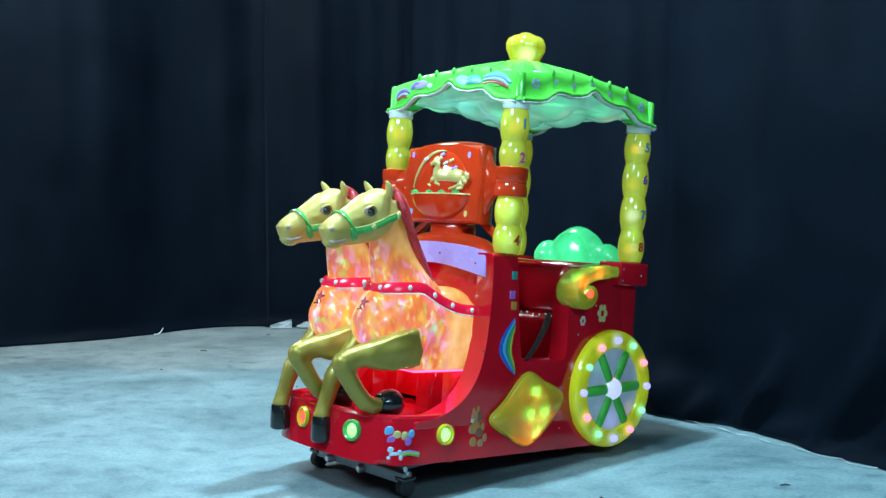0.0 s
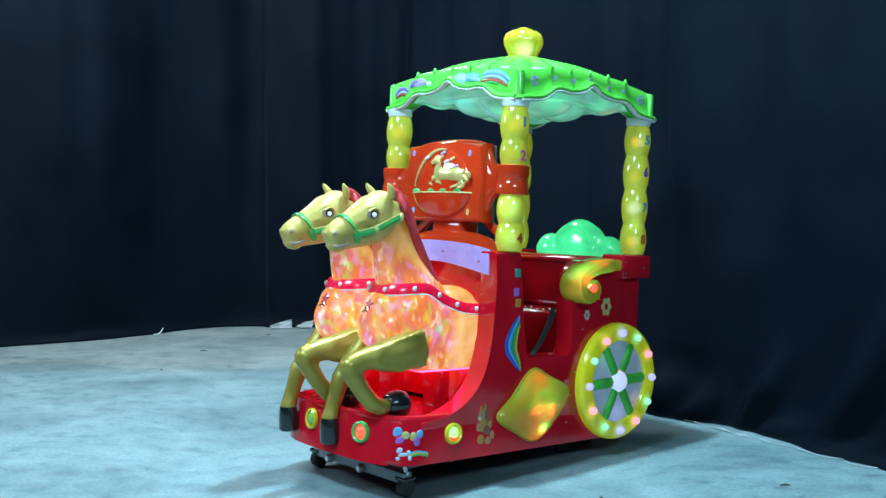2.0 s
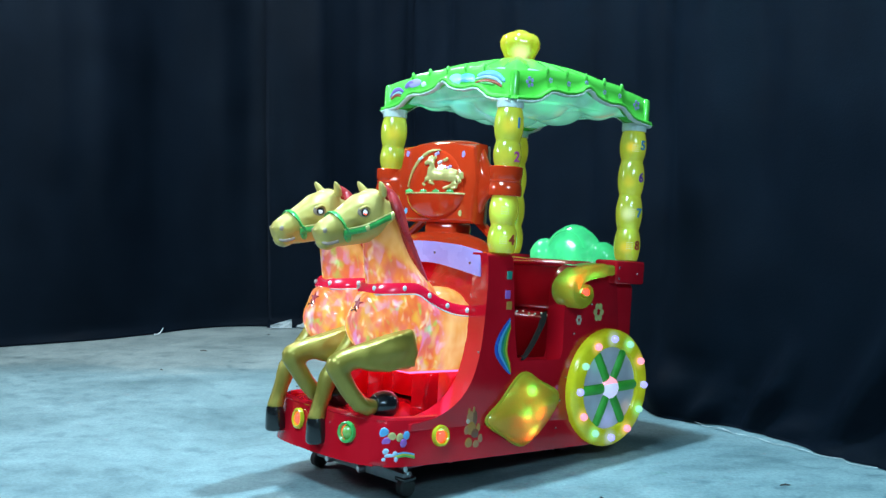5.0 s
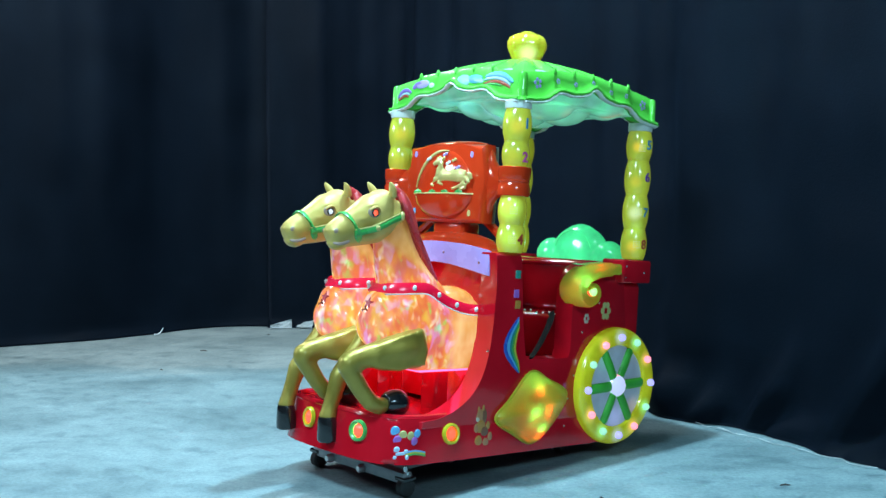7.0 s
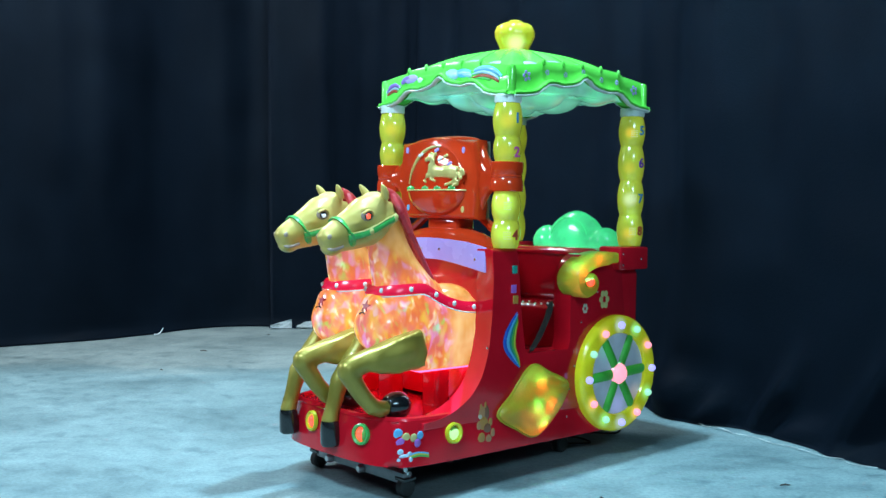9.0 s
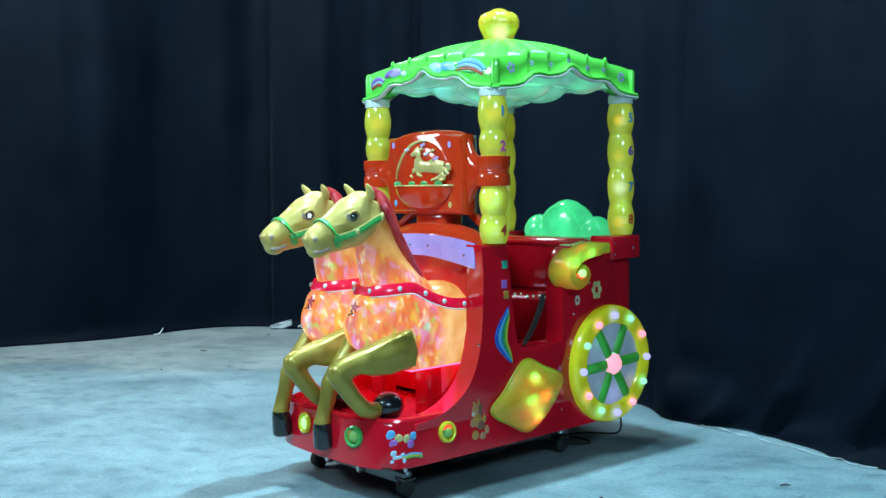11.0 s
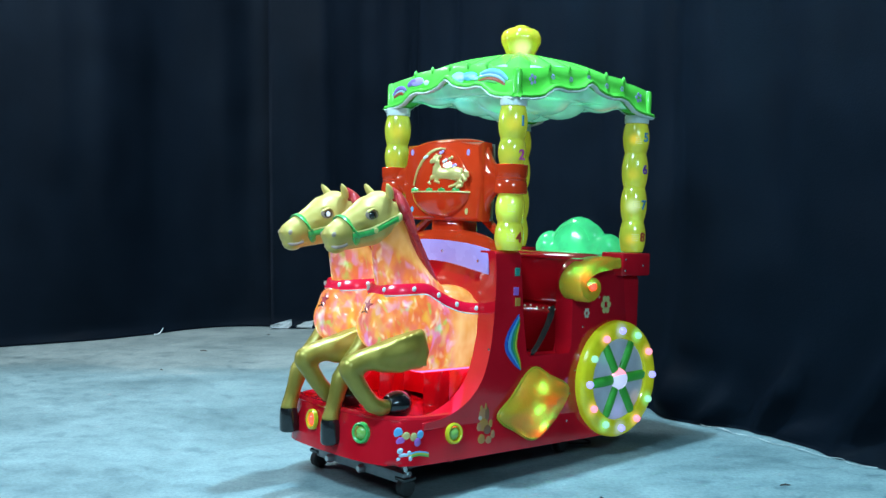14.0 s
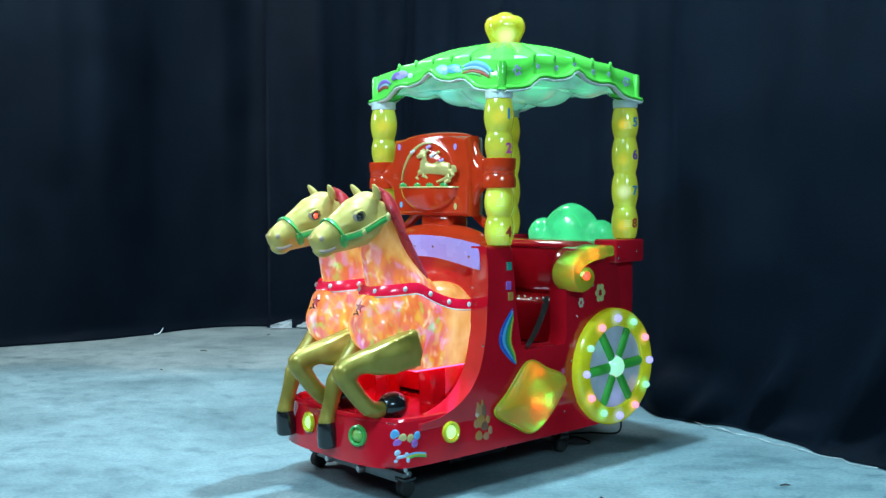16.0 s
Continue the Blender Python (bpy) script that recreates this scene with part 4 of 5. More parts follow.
def build_wheel(s):
    wheel = tagged(new("wheel"), "yellow wheel with green spokes and round coloured bulbs")
    wheel.parent = RIDE
    wheel.matrix_basis = pose(-0.70, 0.392 * s, -0.575, -90 * s, 0, 0) @ Matrix.Scale(0.975, 4)
    ring = [(0.188, 0.0), (0.188, 0.026), (0.193, 0.034), (0.203, 0.037), (0.248, 0.038), (0.260, 0.035), (0.268, 0.028), (0.272, 0.016), (0.273, -0.012), (0.2, -0.012)]
    rim = lathe(ring + ring[:1], 64)
    part("rim", rim, RIM, wheel, "yellow-green translucent rim")
    part("disc", lathe([(0, -0.01), (0.2, -0.01), (0.2, 0.020), (0, 0.024)], 48), DISC, wheel, "milk-white lit disc")
    spoke = tube([(0.048, 0, 0.022), (0.1, 0, 0.024), (0.180, 0, 0.023), (0.19, 0, 0.021)], [(0.024, 0.014), (0.024, 0.014), (0.023, 0.014), (0.018, 0.010)], 10, up=(0, 1, 0))
    me = finish(spoke, SPOKE, "spoke")
    for k in range(6):
        o = part("spoke", me, SPOKE, wheel)
        o.matrix_basis = pose(0, 0, 0, 0, 0, 60 * k + 3)
    colour_ball("hub", wheel, pose(0, 0, 0.008), 0.055, (L_MINT, L_PINK, L_HUB), "OOOOOOOOGGORGOOOGGRRGORRRROGOROGG", "round glowing hub bulb")
    bulb = {}
    for k in range(12):
        m = (L_BLUE, L_MINT, L_PINK)[k % 3]
        if m not in bulb:
            bulb[m] = finish(ball((0, 0, 0.047), 0.0175, u=14, v=9), m, "bulb")
        o = part("bulb", bulb[m], m, wheel)
        a = radians(88 + 30 * k) * s
        o.location = (0.228 * math.cos(a), -0.228 * math.sin(a) * s if s < 0 else -0.228 * math.sin(a), 0)


BALLS = []


def colour_ball(name, parent, m, r, colours, order, label):
    """A lamp's ball in three coloured sectors, turned in place of the lamp's flashing; local z points out of the lamp.
    """
    me = finish(ball((0, 0, 0), r, u=24, v=12), colours[0], name)
    for c in colours[1:]:
        me.materials.append(c)
    for p in me.polygons:
        # sectors round the local x axis, the first one facing out
        a = math.degrees(math.atan2(p.center.y, p.center.z)) % 360
        p.material_index = 0 if a < 60 or a >= 300 else (1 if a < 180 else 2)
    ob = part(name, me, colours[0], parent, label)
    ob.matrix_basis = m
    BALLS.append((ob, m, order))
    return ob


O_DARK = gloss("dark_lens_plastic", (0.17, 0.34, 0.06), (0.24, 0.46, 0.10), 0.2, 0.5)


def build_cushion(s):
    c = Vector((-0.165, 0.0, -0.648))
    ring = curve([(-0.145, -0.488), (-0.26, -0.528), (-0.382, -0.592), (-0.315, -0.705), (-0.178, -0.798), (-0.055, -0.752), (0.055, -0.682), (-0.022, -0.605)], 6, True)
    bm = bmesh.new()
    layers = []
    for f, h in ((0.94, 0.0), (0.97, 0.012), (0.94, 0.024), (0.85, 0.036), (0.66, 0.048), (0.38, 0.056)):
        layers.append([bm.verts.new((c.x + (x - c.x) * f, s * (0.388 + h), c.z + (z - c.z) * f)) for x, z in ring])
    for p, q in zip(layers, layers[1:]):
        for k in range(len(p)):
            bm.faces.new((p[k], p[(k + 1) % len(p)], q[(k + 1) % len(p)], q[k]))
    top = bm.verts.new((c.x, s * 0.446, c.z))
    for k in range(len(ring)):
        bm.faces.new((layers[-1][k], layers[-1][(k + 1) % len(ring)], top))
    lamp = part("pillow_lamp", bm, PILLOW, RIDE, "yellow translucent pillow-shaped side lamp", angle=60)
    part("seam", tube([(c.x + (x - c.x) * 0.97, s * 0.40, c.z + (z - c.z) * 0.97) for x, z in ring + ring[:1]], 0.006, 8, up=(0, 1, 0)), PILLOW, lamp)
    for x, z, order in ((-0.17, -0.565, "GGRGOGOGORGRGRRGGRRGORGROGGOGOOGO"), (-0.145, -0.66, "GGRGRGROROGROGGGORGGROGGRGROGOOOR"), (-0.225, -0.655, "GRGORGRORGRGOORRORRROGROROGRORGOG"), (-0.19, -0.735, "GOORGGRGRORGRGGRRGGRGORGGRRGGRRRO")):
        colour_ball("diode", lamp, pose(x, s * 0.420, z, -90 * s), 0.011, (I_GREEN, I_RED, O_DARK), order, "")


def build_scroll(s):
    spine = curve([(-0.63, -0.045), (-0.56, -0.048), (-0.485, -0.060), (-0.425, -0.085), (-0.387, -0.122), (-0.39, -0.165), (-0.425, -0.190), (-0.465, -0.182), (-0.482, -0.155), (-0.468, -0.13), (-0.445, -0.14)], 5)
    n = len(spine)
    left, right = [], []
    for i, p in enumerate(spine):
        a, b = Vector(spine[max(i - 1, 0)]), Vector(spine[min(i + 1, n - 1)])
        d = (b - a).normalized()
        w = 0.030 - 0.012 * (i / n) ** 2 - 0.006 * (i < 4)
        left.append((p[0] - d.y * w, p[1] + d.x * w)), right.append((p[0] + d.y * w, p[1] - d.x * w))
    bm = bmesh.new()
    a, b = (0.335, 0.462) if s > 0 else (-0.462, -0.335)
    secs = []
    for l, r in zip(left, right):
        m = ((l[0] + r[0]) / 2, (l[1] + r[1]) / 2)
        e = 0.012
        secs.append([bm.verts.new((q[0], y, q[1])) for q, y in ((l, a + e), (l, b - e), (Vector(l).lerp(Vector(m), 0.3), b), (Vector(r).lerp(Vector(m), 0.3), b), (r, b - e), (r, a + e), (Vector(r).lerp(Vector(m), 0.3), a), (Vector(l).lerp(Vector(m), 0.3), a))])
    for p, q in zip(secs, secs[1:]):
        for k in range(8):
            bm.faces.new((p[k], p[(k + 1) % 8], q[(k + 1) % 8], q[k]))
    bm.faces.new(secs[0]), bm.faces.new(secs[-1])
    scroll = part("scroll_armrest", bm, PILLOW, RIDE, "yellow translucent scroll armrest lit inside", angle=55)
    colour_ball("diode", scroll, pose(-0.450, s * 0.450, -0.146, -90 * s), 0.022, (L_LIME, L_RED, CITRON), "RRGGRRRGOGROGOGOGORGORGROGGRRGGGR", "")
    colour_ball("diode", scroll, pose(-0.50, s * 0.435, -0.058, -90 * s), 0.011, (I_GREEN, I_RED, O_DARK), "ROGRORORGROGOGORGRROGRGOGRRGOGRGR", "")
    colour_ball("diode", scroll, pose(-0.405, s * 0.43, -0.105, -90 * s), 0.011, (I_GREEN, I_RED, O_DARK), "RGGORRRGOGROGRGGGRRGORGROGGRRGOOR", "")


def build_cloud_back():
    bm = block(-0.885, -0.785, -0.22, 0.27, -0.012, 0.03, 0)
    for y, z, r in ((-0.155, 0.008, 0.085), (0.03, 0.014, 0.155), (0.0, 0.004, 0.150), (0.06, 0.004, 0.150), (0.215, 0.008, 0.080)):
        ball((-0.835, y, z), (0.062, r, r * 0.97), bm, 24, 16)
    cloud = part("cloud_headrest", moulded(bm, MINT, "cloud_headrest", 0.009, 7), MINT, RIDE, "mint green translucent cloud on the backrest, glowing")
    seam = [(-0.778, 0.03 + 0.118 * math.cos(a), 0.010 + 0.118 * math.sin(a)) for a in (math.pi * k / 20 for k in range(2, 19))]
    part("moulded_rib", tube(seam, 0.0032, 8, up=(1, 0, 0)), MINT, cloud)


def build_base_lamps():
    def lamp(m, ring_mat, glow):
        o = part("base_lamp", lathe([(0.0, -0.02), (0.027, -0.02), (0.0295, 0.011), (0.035, 0.015), (0.041, 0.012), (0.043, 0.0), (0.03, -0.01)], 28), ring_mat, RIDE, "round ribbed lamp in the base")
        o.matrix_basis = m
        colour_ball("lens", o, pose(0, 0, -0.013), 0.031, (L_LIME, L_RED, O_DARK), glow, "ribbed coloured lens")
        return o
    for s in (1, -1):
        lamp(pose(0.597 if s > 0 else 0.604, 0.205 if s > 0 else -0.118, -0.718, 0, 86, 12 if s > 0 else -6), LEAF if s > 0 else CITRON, "GOGORORORGORORRGGRROGRORRGGRORORO" if s > 0 else "RRGGOGOGOGRGOORORORGORGRRGGRRRRGG")
        lamp(pose(0.285, 0.391 * s, -0.722, -84 * s, 0, 0), CITRON, "GOGOGROGGORGOGRRRRGORGORORORORGRG")


def build_stickers():
    y = 0.3865
    hues = {n: gloss(n + "_print", tuple(0.8 * v for v in c), c, 0.25, 0.4) for n, c in dict(
        sky=(0.12, 0.42, 0.75), purple=(0.40, 0.12, 0.50), straw=(0.62, 0.52, 0.20), teal=(0.03, 0.28, 0.22), grass=(0.10, 0.42, 0.08),
        royal=(0.03, 0.10, 0.50), ochre=(0.50, 0.21, 0.04), cream=(0.64, 0.50, 0.38), chestnut=(0.22, 0.07, 0.03), ice=(0.45, 0.62, 0.78), tan=(0.50, 0.20, 0.08), wine=(0.22, 0.03, 0.05), lemon=(0.60, 0.52, 0.06)).items()}
    # balloons on the base
    group = tagged(new("balloon_sticker"), "printed sticker of balloons on the base")
    group.parent = RIDE
    for k, (x, z, r, c) in enumerate(((0.540, -0.692, 0.021, "sky"), (0.533, -0.728, 0.021, "purple"), (0.514, -0.708, 0.020, "straw"), (0.487, -0.708, 0.017, "straw"), (0.475, -0.728, 0.017, "purple"), (0.462, -0.70, 0.017, "sky"))):
        yy = base_y((x - 0.01) / 1.01, z - 0.01) + 0.0030 + 0.0009 * k
        o = part("balloon", ball((0, 0, 0), (r * 0.88, 0.0040, r * 1.02), u=16, v=8), hues[c], group)
        o.matrix_basis = pose(x - 0.01, yy, z - 0.01, -5, 0, -8 - max(0, x - 0.47) * 330)
    streak = [("sky", 0.0), ("lemon", 0.006), ("grass", 0.012)]
    for c, dz in streak:
        path = curve([(x, base_y(x / 1.02, z - dz) + 0.005, z - dz) for x, z in ((0.50, -0.785), (0.47, -0.775), (0.44, -0.778), (0.415, -0.784))], 4)
        part("streak", tube(path, [(0.002, 0.004)] * len(path), 6), hues[c], group)
    for x, z, rx, rz in ((0.527, -0.772, 0.014, 0.015), (0.512, -0.788, 0.026, 0.011), (0.492, -0.801, 0.009, 0.013), (0.534, -0.802, 0.010, 0.010), (0.495, -0.778, 0.010, 0.010)):
        part("patch", ball((0, 0, 0), (rx * 0.95, 0.0040, rz * 0.95), u=12, v=6), hues["ice"], group).matrix_basis = pose(x, base_y(x / 1.025, z) + 0.0035, z, -5, 0, -8 - max(0, x - 0.47) * 330)
    # small animal sticker: plain patches
    group = tagged(new("animal_sticker"), "small brown printed animal sticker on the base")
    group.parent = RIDE
    for x, top, rx, rz, c in ((0.125, -0.648, 0.020, 0.024, "tan"), (0.137, -0.660, 0.011, 0.010, "cream"), (0.120, -0.678, 0.016, 0.010, "wine"), (0.105, -0.65, 0.014, 0.028, "chestnut"), (0.12, -0.70, 0.024, 0.034, "ochre"), (0.10, -0.715, 0.018, 0.02, "chestnut"), (0.145, -0.70, 0.012, 0.02, "tan"),
                            (0.135, -0.75, 0.018, 0.022, "ochre"), (0.095, -0.755, 0.015, 0.016, "tan"), (0.08, -0.69, 0.010, 0.016, "ochre"), (0.07, -0.735, 0.011, 0.018, "tan"), (0.135, -0.621, 0.006, 0.011, "ochre"), (0.11, -0.617, 0.006, 0.013, "ochre")):
        z = top - 0.015
        part("patch", ball((x, max(0.3898, base_y(x, z) + 0.0008) if z < -0.66 else 0.3898, z), (1.15 * rx, 0.0018, 1.15 * rz), u=12, v=6), hues[c], group)
    # rainbow feather on the front column
    group = tagged(new("feather_sticker"), "blue green and gold feather sticker on the column")
    group.parent = RIDE
    for k, (c, dx, w) in enumerate((("royal", 0.024, 0.010), ("sky", 0.010, 0.011), ("teal", -0.003, 0.009), ("grass", -0.014, 0.008), ("lemon", -0.024, 0.005))):
        pts = [(-0.065 + dx * 0.1, -0.262 - 0.01 * k), (-0.030 + dx, -0.34), (-0.022 + dx * 1.1, -0.40), (-0.055 + dx * 0.7, -0.455), (-0.082, -0.495)]
        path = curve([(x, 0.3925, z) for x, z in pts], 5)
        part("plume", tube(path, [(0.0015, 0.002 + w * math.sin(math.pi * i / (len(path) - 1)) ** 0.7) for i in range(len(path))], 8), hues[c], group)
    for k, (x, z, c) in enumerate(((-0.042, -0.085, "teal"), (-0.038, -0.165, "purple"), (-0.05, -0.21, "ochre"))):
        part("badge", block(x - 0.015, x + 0.015, 0.391, 0.395, z - 0.017, z + 0.017, 0.0015, 1), hues[c], RIDE, "small square printed badge")
    for x, z, c, r in ((-0.49, -0.27, "cream", 0.012), (-0.62, -0.235, "straw", 0.022), (-0.30, -0.05, "cream", 0.0)):
        if r:
            for k in range(6):
                a = k * math.pi / 3
                part("petal", ball((x + r * math.cos(a), 0.3925, z + 1.3 * r * math.sin(a)), (r * 0.62, 0.002, r * 0.7), u=8, v=5), hues[c], RIDE)


def horse(y0):
    """One leaping horse; x and z as in the ride, y from the horse's own middle."""
    h = tagged(new("horse"), "golden leaping horse with a glowing spangled body and green bridle")
    h.parent = RIDE
    h.location = (0, y0, 0)
    # trunk and neck
    bm = bmesh.new()
    tube([(0.012, 0, -0.345), (0.06, 0, -0.345), (0.16, 0, -0.335), (0.27, 0, -0.315), (0.37, 0, -0.295), (0.45, 0, -0.285), (0.515, 0, -0.285), (0.55, 0, -0.30)],
         [(0.145, 0.155), (0.148, 0.160), (0.146, 0.160), (0.142, 0.160), (0.134, 0.155), (0.118, 0.138), (0.085, 0.105), (0.03, 0.04)], 20, bm=bm)
    tube([(0.31, 0, -0.24), (0.36, 0, -0.16), (0.405, 0, -0.08), (0.435, 0, 0.0), (0.452, 0, 0.07), (0.467, 0, 0.13)],
         [(0.124, 0.160), (0.106, 0.130), (0.086, 0.106), (0.072, 0.090), (0.062, 0.080), (0.05, 0.06)], 20, bm=bm)
    ball((0.47, 0, -0.31), (0.10, 0.12, 0.11), bm)
    ball((0.38, 0.085, -0.36), (0.10, 0.062, 0.12), bm)
    ball((0.38, -0.085, -0.36), (0.10, 0.062, 0.12), bm)
    bmesh.ops.create_cube(bm, size=1, matrix=Matrix.Translation((0.195, 0, -0.434)) @ Matrix.Diagonal((0.37, 0.25, 0.11, 1)))
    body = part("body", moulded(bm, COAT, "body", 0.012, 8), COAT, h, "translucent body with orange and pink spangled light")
    # head
    bm = bmesh.new()
    tube([(0.465, 0, 0.168), (0.51, 0, 0.152), (0.56, 0, 0.128), (0.61, 0, 0.100), (0.66, 0, 0.073), (0.705, 0, 0.048), (0.738, 0, 0.034), (0.758, 0, 0.024)],
         [(0.046, 0.046), (0.064, 0.070), (0.065, 0.077), (0.058, 0.066), (0.050, 0.058), (0.047, 0.054), (0.042, 0.046), (0.026, 0.028)], 18, bm=bm)
    ball((0.525, 0.030, 0.100), (0.068, 0.040, 0.070), bm), ball((0.525, -0.030, 0.100), (0.068, 0.040, 0.070), bm)
    ball((0.510, 0, 0.186), (0.055, 0.060, 0.040), bm)
    ball((0.515, 0, 0.085), (0.090, 0.050, 0.070), bm)
    tube([(0.50, 0, 0.065), (0.57, 0, 0.048), (0.64, 0, 0.032), (0.70, 0, 0.018)], [(0.045, 0.050), (0.045, 0.045), (0.040, 0.040), (0.036, 0.034)], 14, bm=bm)
    ball((0.712, 0, 0.000), (0.040, 0.038, 0.026), bm)
    for s in (1, -1):
        ball((0.582, 0.050 * s, 0.155), (0.034, 0.012, 0.011), bm)
        ball((0.615, 0.046 * s, 0.100), (0.045, 0.014, 0.012), bm)
        ball((0.738, 0.030 * s, 0.046), (0.022, 0.016, 0.018), bm)
    tube([(0.455, 0, 0.06), (0.467, 0, 0.12), (0.485, 0, 0.17)], [(0.058, 0.072), (0.056, 0.07), (0.05, 0.06)], 16, bm=bm)
    head = part("head", moulded(bm, PEARL, "head", 0.008, 4), PEARL, h, "pale gold painted head")
    for s in (1, -1):
        bm = tube([(0.494, 0.054 * s, 0.200), (0.505, 0.064 * s, 0.222), (0.516, 0.069 * s, 0.238), (0.523, 0.071 * s, 0.247), (0.527, 0.070 * s, 0.252)], [(0.016, 0.014), (0.017, 0.015), (0.013, 0.011), (0.008, 0.007), (0.003, 0.003)], 14)
        part("ear", bm, PEARL, head)
        part("eye_socket", ball((0.583, 0.058 * s, 0.130), (0.032, 0.009, 0.022), u=14, v=10), MAUVE, head)
        part("eye", ball((0.584, 0.0615 * s, 0.128), (0.020, 0.0095, 0.0165), u=16, v=12), BLACK, head, "dark eye with a coloured diode")
        colour_ball("eye_diode", head, pose(0.586, 0.0615 * s, 0.128, -90 * s), 0.0130, (L_WHITE, L_RED, BLACK), "OOGOGOGGROGRGRRRGGRGOROOGOGRORORO", "")
        lid = curve([(0.558, 0.062 * s, 0.130), (0.569, 0.068 * s, 0.146), (0.588, 0.069 * s, 0.151), (0.609, 0.062 * s, 0.138)], 4)
        part("eyelid", tube(lid, [(0.006, 0.004)] * len(lid), 8), PEARL, head)
        part("nostril", ball((0.745, 0.038 * s, 0.048), (0.012, 0.006, 0.011), u=12, v=8), MAUVE, head)
        mouth = curve([(0.742, 0.022 * s, 0.005), (0.733, 0.038 * s, 0.0), (0.708, 0.043 * s, 0.004), (0.685, 0.045 * s, 0.012)], 4)
        part("mouth", tube([(x, 0.94 * y, z) for x, y, z in mouth], [(0.003, 0.006)] * len(mouth), 8), MAUVE, head)
        cheek = curve([(0.668, 0.053 * s, 0.044), (0.63, 0.060 * s, 0.053), (0.585, 0.071 * s, 0.066), (0.54, 0.075 * s, 0.086), (0.495, 0.071 * s, 0.106), (0.452, 0.066 * s, 0.122)], 4)
        part("cheek_strap", tube(cheek, [(0.006, 0.0135)] * len(cheek), 8, up=(0, 1, 0)), LEAF, head, "leaf green bridle strap")
        part("strap_edge", tube([(x + 0.005, y + 0.002 * s, z + 0.012) for x, y, z in cheek], 0.0032, 6), RELIEF, head, "gold strap edging")
        part("buckle", ball((0.575, 0.076 * s, 0.070), (0.012, 0.005, 0.012), u=10, v=7), RELIEF, head)
        part("buckle", ball((0.452, 0.068 * s, 0.124), (0.012, 0.009, 0.018), u=10, v=7), RELIEF, head)
    c, upv = Vector((0.664, 0, 0.066)), Vector((0.43, 0, 0.9))
    loop = [c + Vector((0, 1, 0)) * 0.051 * math.cos(a) + upv * 0.064 * math.sin(a) - upv * 0.004 for a in (2 * math.pi * k / 28 for k in range(29))]
    part("noseband", tube(loop, [(0.006, 0.018)] * 29, 8, up=(0, 0.01, 1)), LEAF, head, "leaf green noseband")
    # mane: overlapping locks down the crest
    mane = part("mane", tube(curve([(0.455, 0, 0.225), (0.405, 0, 0.19), (0.365, 0, 0.11), (0.335, 0, 0.02), (0.295, 0, -0.065), (0.25, 0, -0.13)], 4), [(0.016 + 0.022 * math.sin(math.pi * (i + 1) / 23), 0.020 + 0.012 * math.sin(math.pi * (i + 1) / 23)) for i in range(21)], 12), WINE, h, "wine red moulded mane")
    for s in (1, -1):
        for k in range(7):
            t = k / 6
            x0, z0 = 0.43 - 0.15 * t, 0.215 - 0.25 * t
            path = curve([(x0, 0.018 * s, z0), (x0 - 0.005, 0.046 * s, z0 - 0.05), (x0 - 0.03, 0.056 * s, z0 - 0.10), (x0 - 0.07, 0.052 * s, z0 - 0.155)], 4)
            part("lock", tube(path, [(0.013 * math.sin(math.pi * (0.25 + 0.72 * i / (len(path) - 1))) + 0.002, 0.017 * math.sin(math.pi * (0.25 + 0.72 * i / (len(path) - 1)))) for i in range(len(path))], 8), WINE, mane)
    # breast strap with rivets
    for s in (1, -1):
        pts = [(0.512, 0.0, -0.165), (0.498, 0.056, -0.164), (0.458, 0.100, -0.160), (0.395, 0.124, -0.156), (0.345, 0.132, -0.158), (0.29, 0.132, -0.185), (0.23, 0.137, -0.212), (0.16, 0.138, -0.232), (0.09, 0.137, -0.240), (0.03, 0.137, -0.240)]
        path = curve([(x if y > 0.01 else x - 0.006, 0.945 * y * s, z) for x, y, z in pts], 4)
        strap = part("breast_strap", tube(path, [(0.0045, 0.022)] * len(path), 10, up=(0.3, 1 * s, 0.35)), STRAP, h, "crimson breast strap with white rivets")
        part("piping", tube([(x, y + 0.006 * s, z - 0.024) for x, y, z in path], 0.0028, 6), PAPER, strap)
        for x, y, z in ((0.505, 0.050, -0.164), (0.415, 0.126, -0.157), (0.30, 0.144, -0.182), (0.205, 0.148, -0.221), (0.095, 0.147, -0.240)):
            part("rivet", ball((x, y * s, z), (0.010, 0.006, 0.011), u=10, v=7), PAPER, strap)
    # saddle-like back rising to the wall
    part("croup", moulded(ball((0.08, 0, -0.212), (0.065, 0.10, 0.045), ball((0.13, 0, -0.20), (0.11, 0.10, 0.05))), COAT, "croup", 0.012, 5), COAT, body)
    # small printed star on the chest
    skin = body.evaluated_get(bpy.context.evaluated_depsgraph_get())
    star = [(0.026 * (1 if k % 2 == 0 else 0.40) * math.sin(math.pi * k / 5), 0.026 * (1 if k % 2 == 0 else 0.40) * math.cos(math.pi * k / 5)) for k in range(10)]
    bow = [(0.016 * math.cos(a), 0.016 * math.sin(a), 0.0) for a in (math.pi * (0.2 + 0.12 * k) for k in range(6))]
    for name, make, mat, y, z in (("star_mark", lambda: prism(star, "z", -0.012, 0.002, 0), WINE, 0.012, -0.205), ("star_leg", lambda: tube([(-0.012, -0.012, 0), (-0.004, -0.022, 0), (0.004, -0.030, 0)], 0.003, 6, up=(0, 0, 1)), BLACK, 0.012, -0.205), ("arc_mark", lambda: tube(bow, 0.0025, 6, up=(0, 0, 1)), BLACK, 0.006, -0.262)):
        _, at, normal, _ = skin.closest_point_on_mesh(Vector((0.60, y, z)))
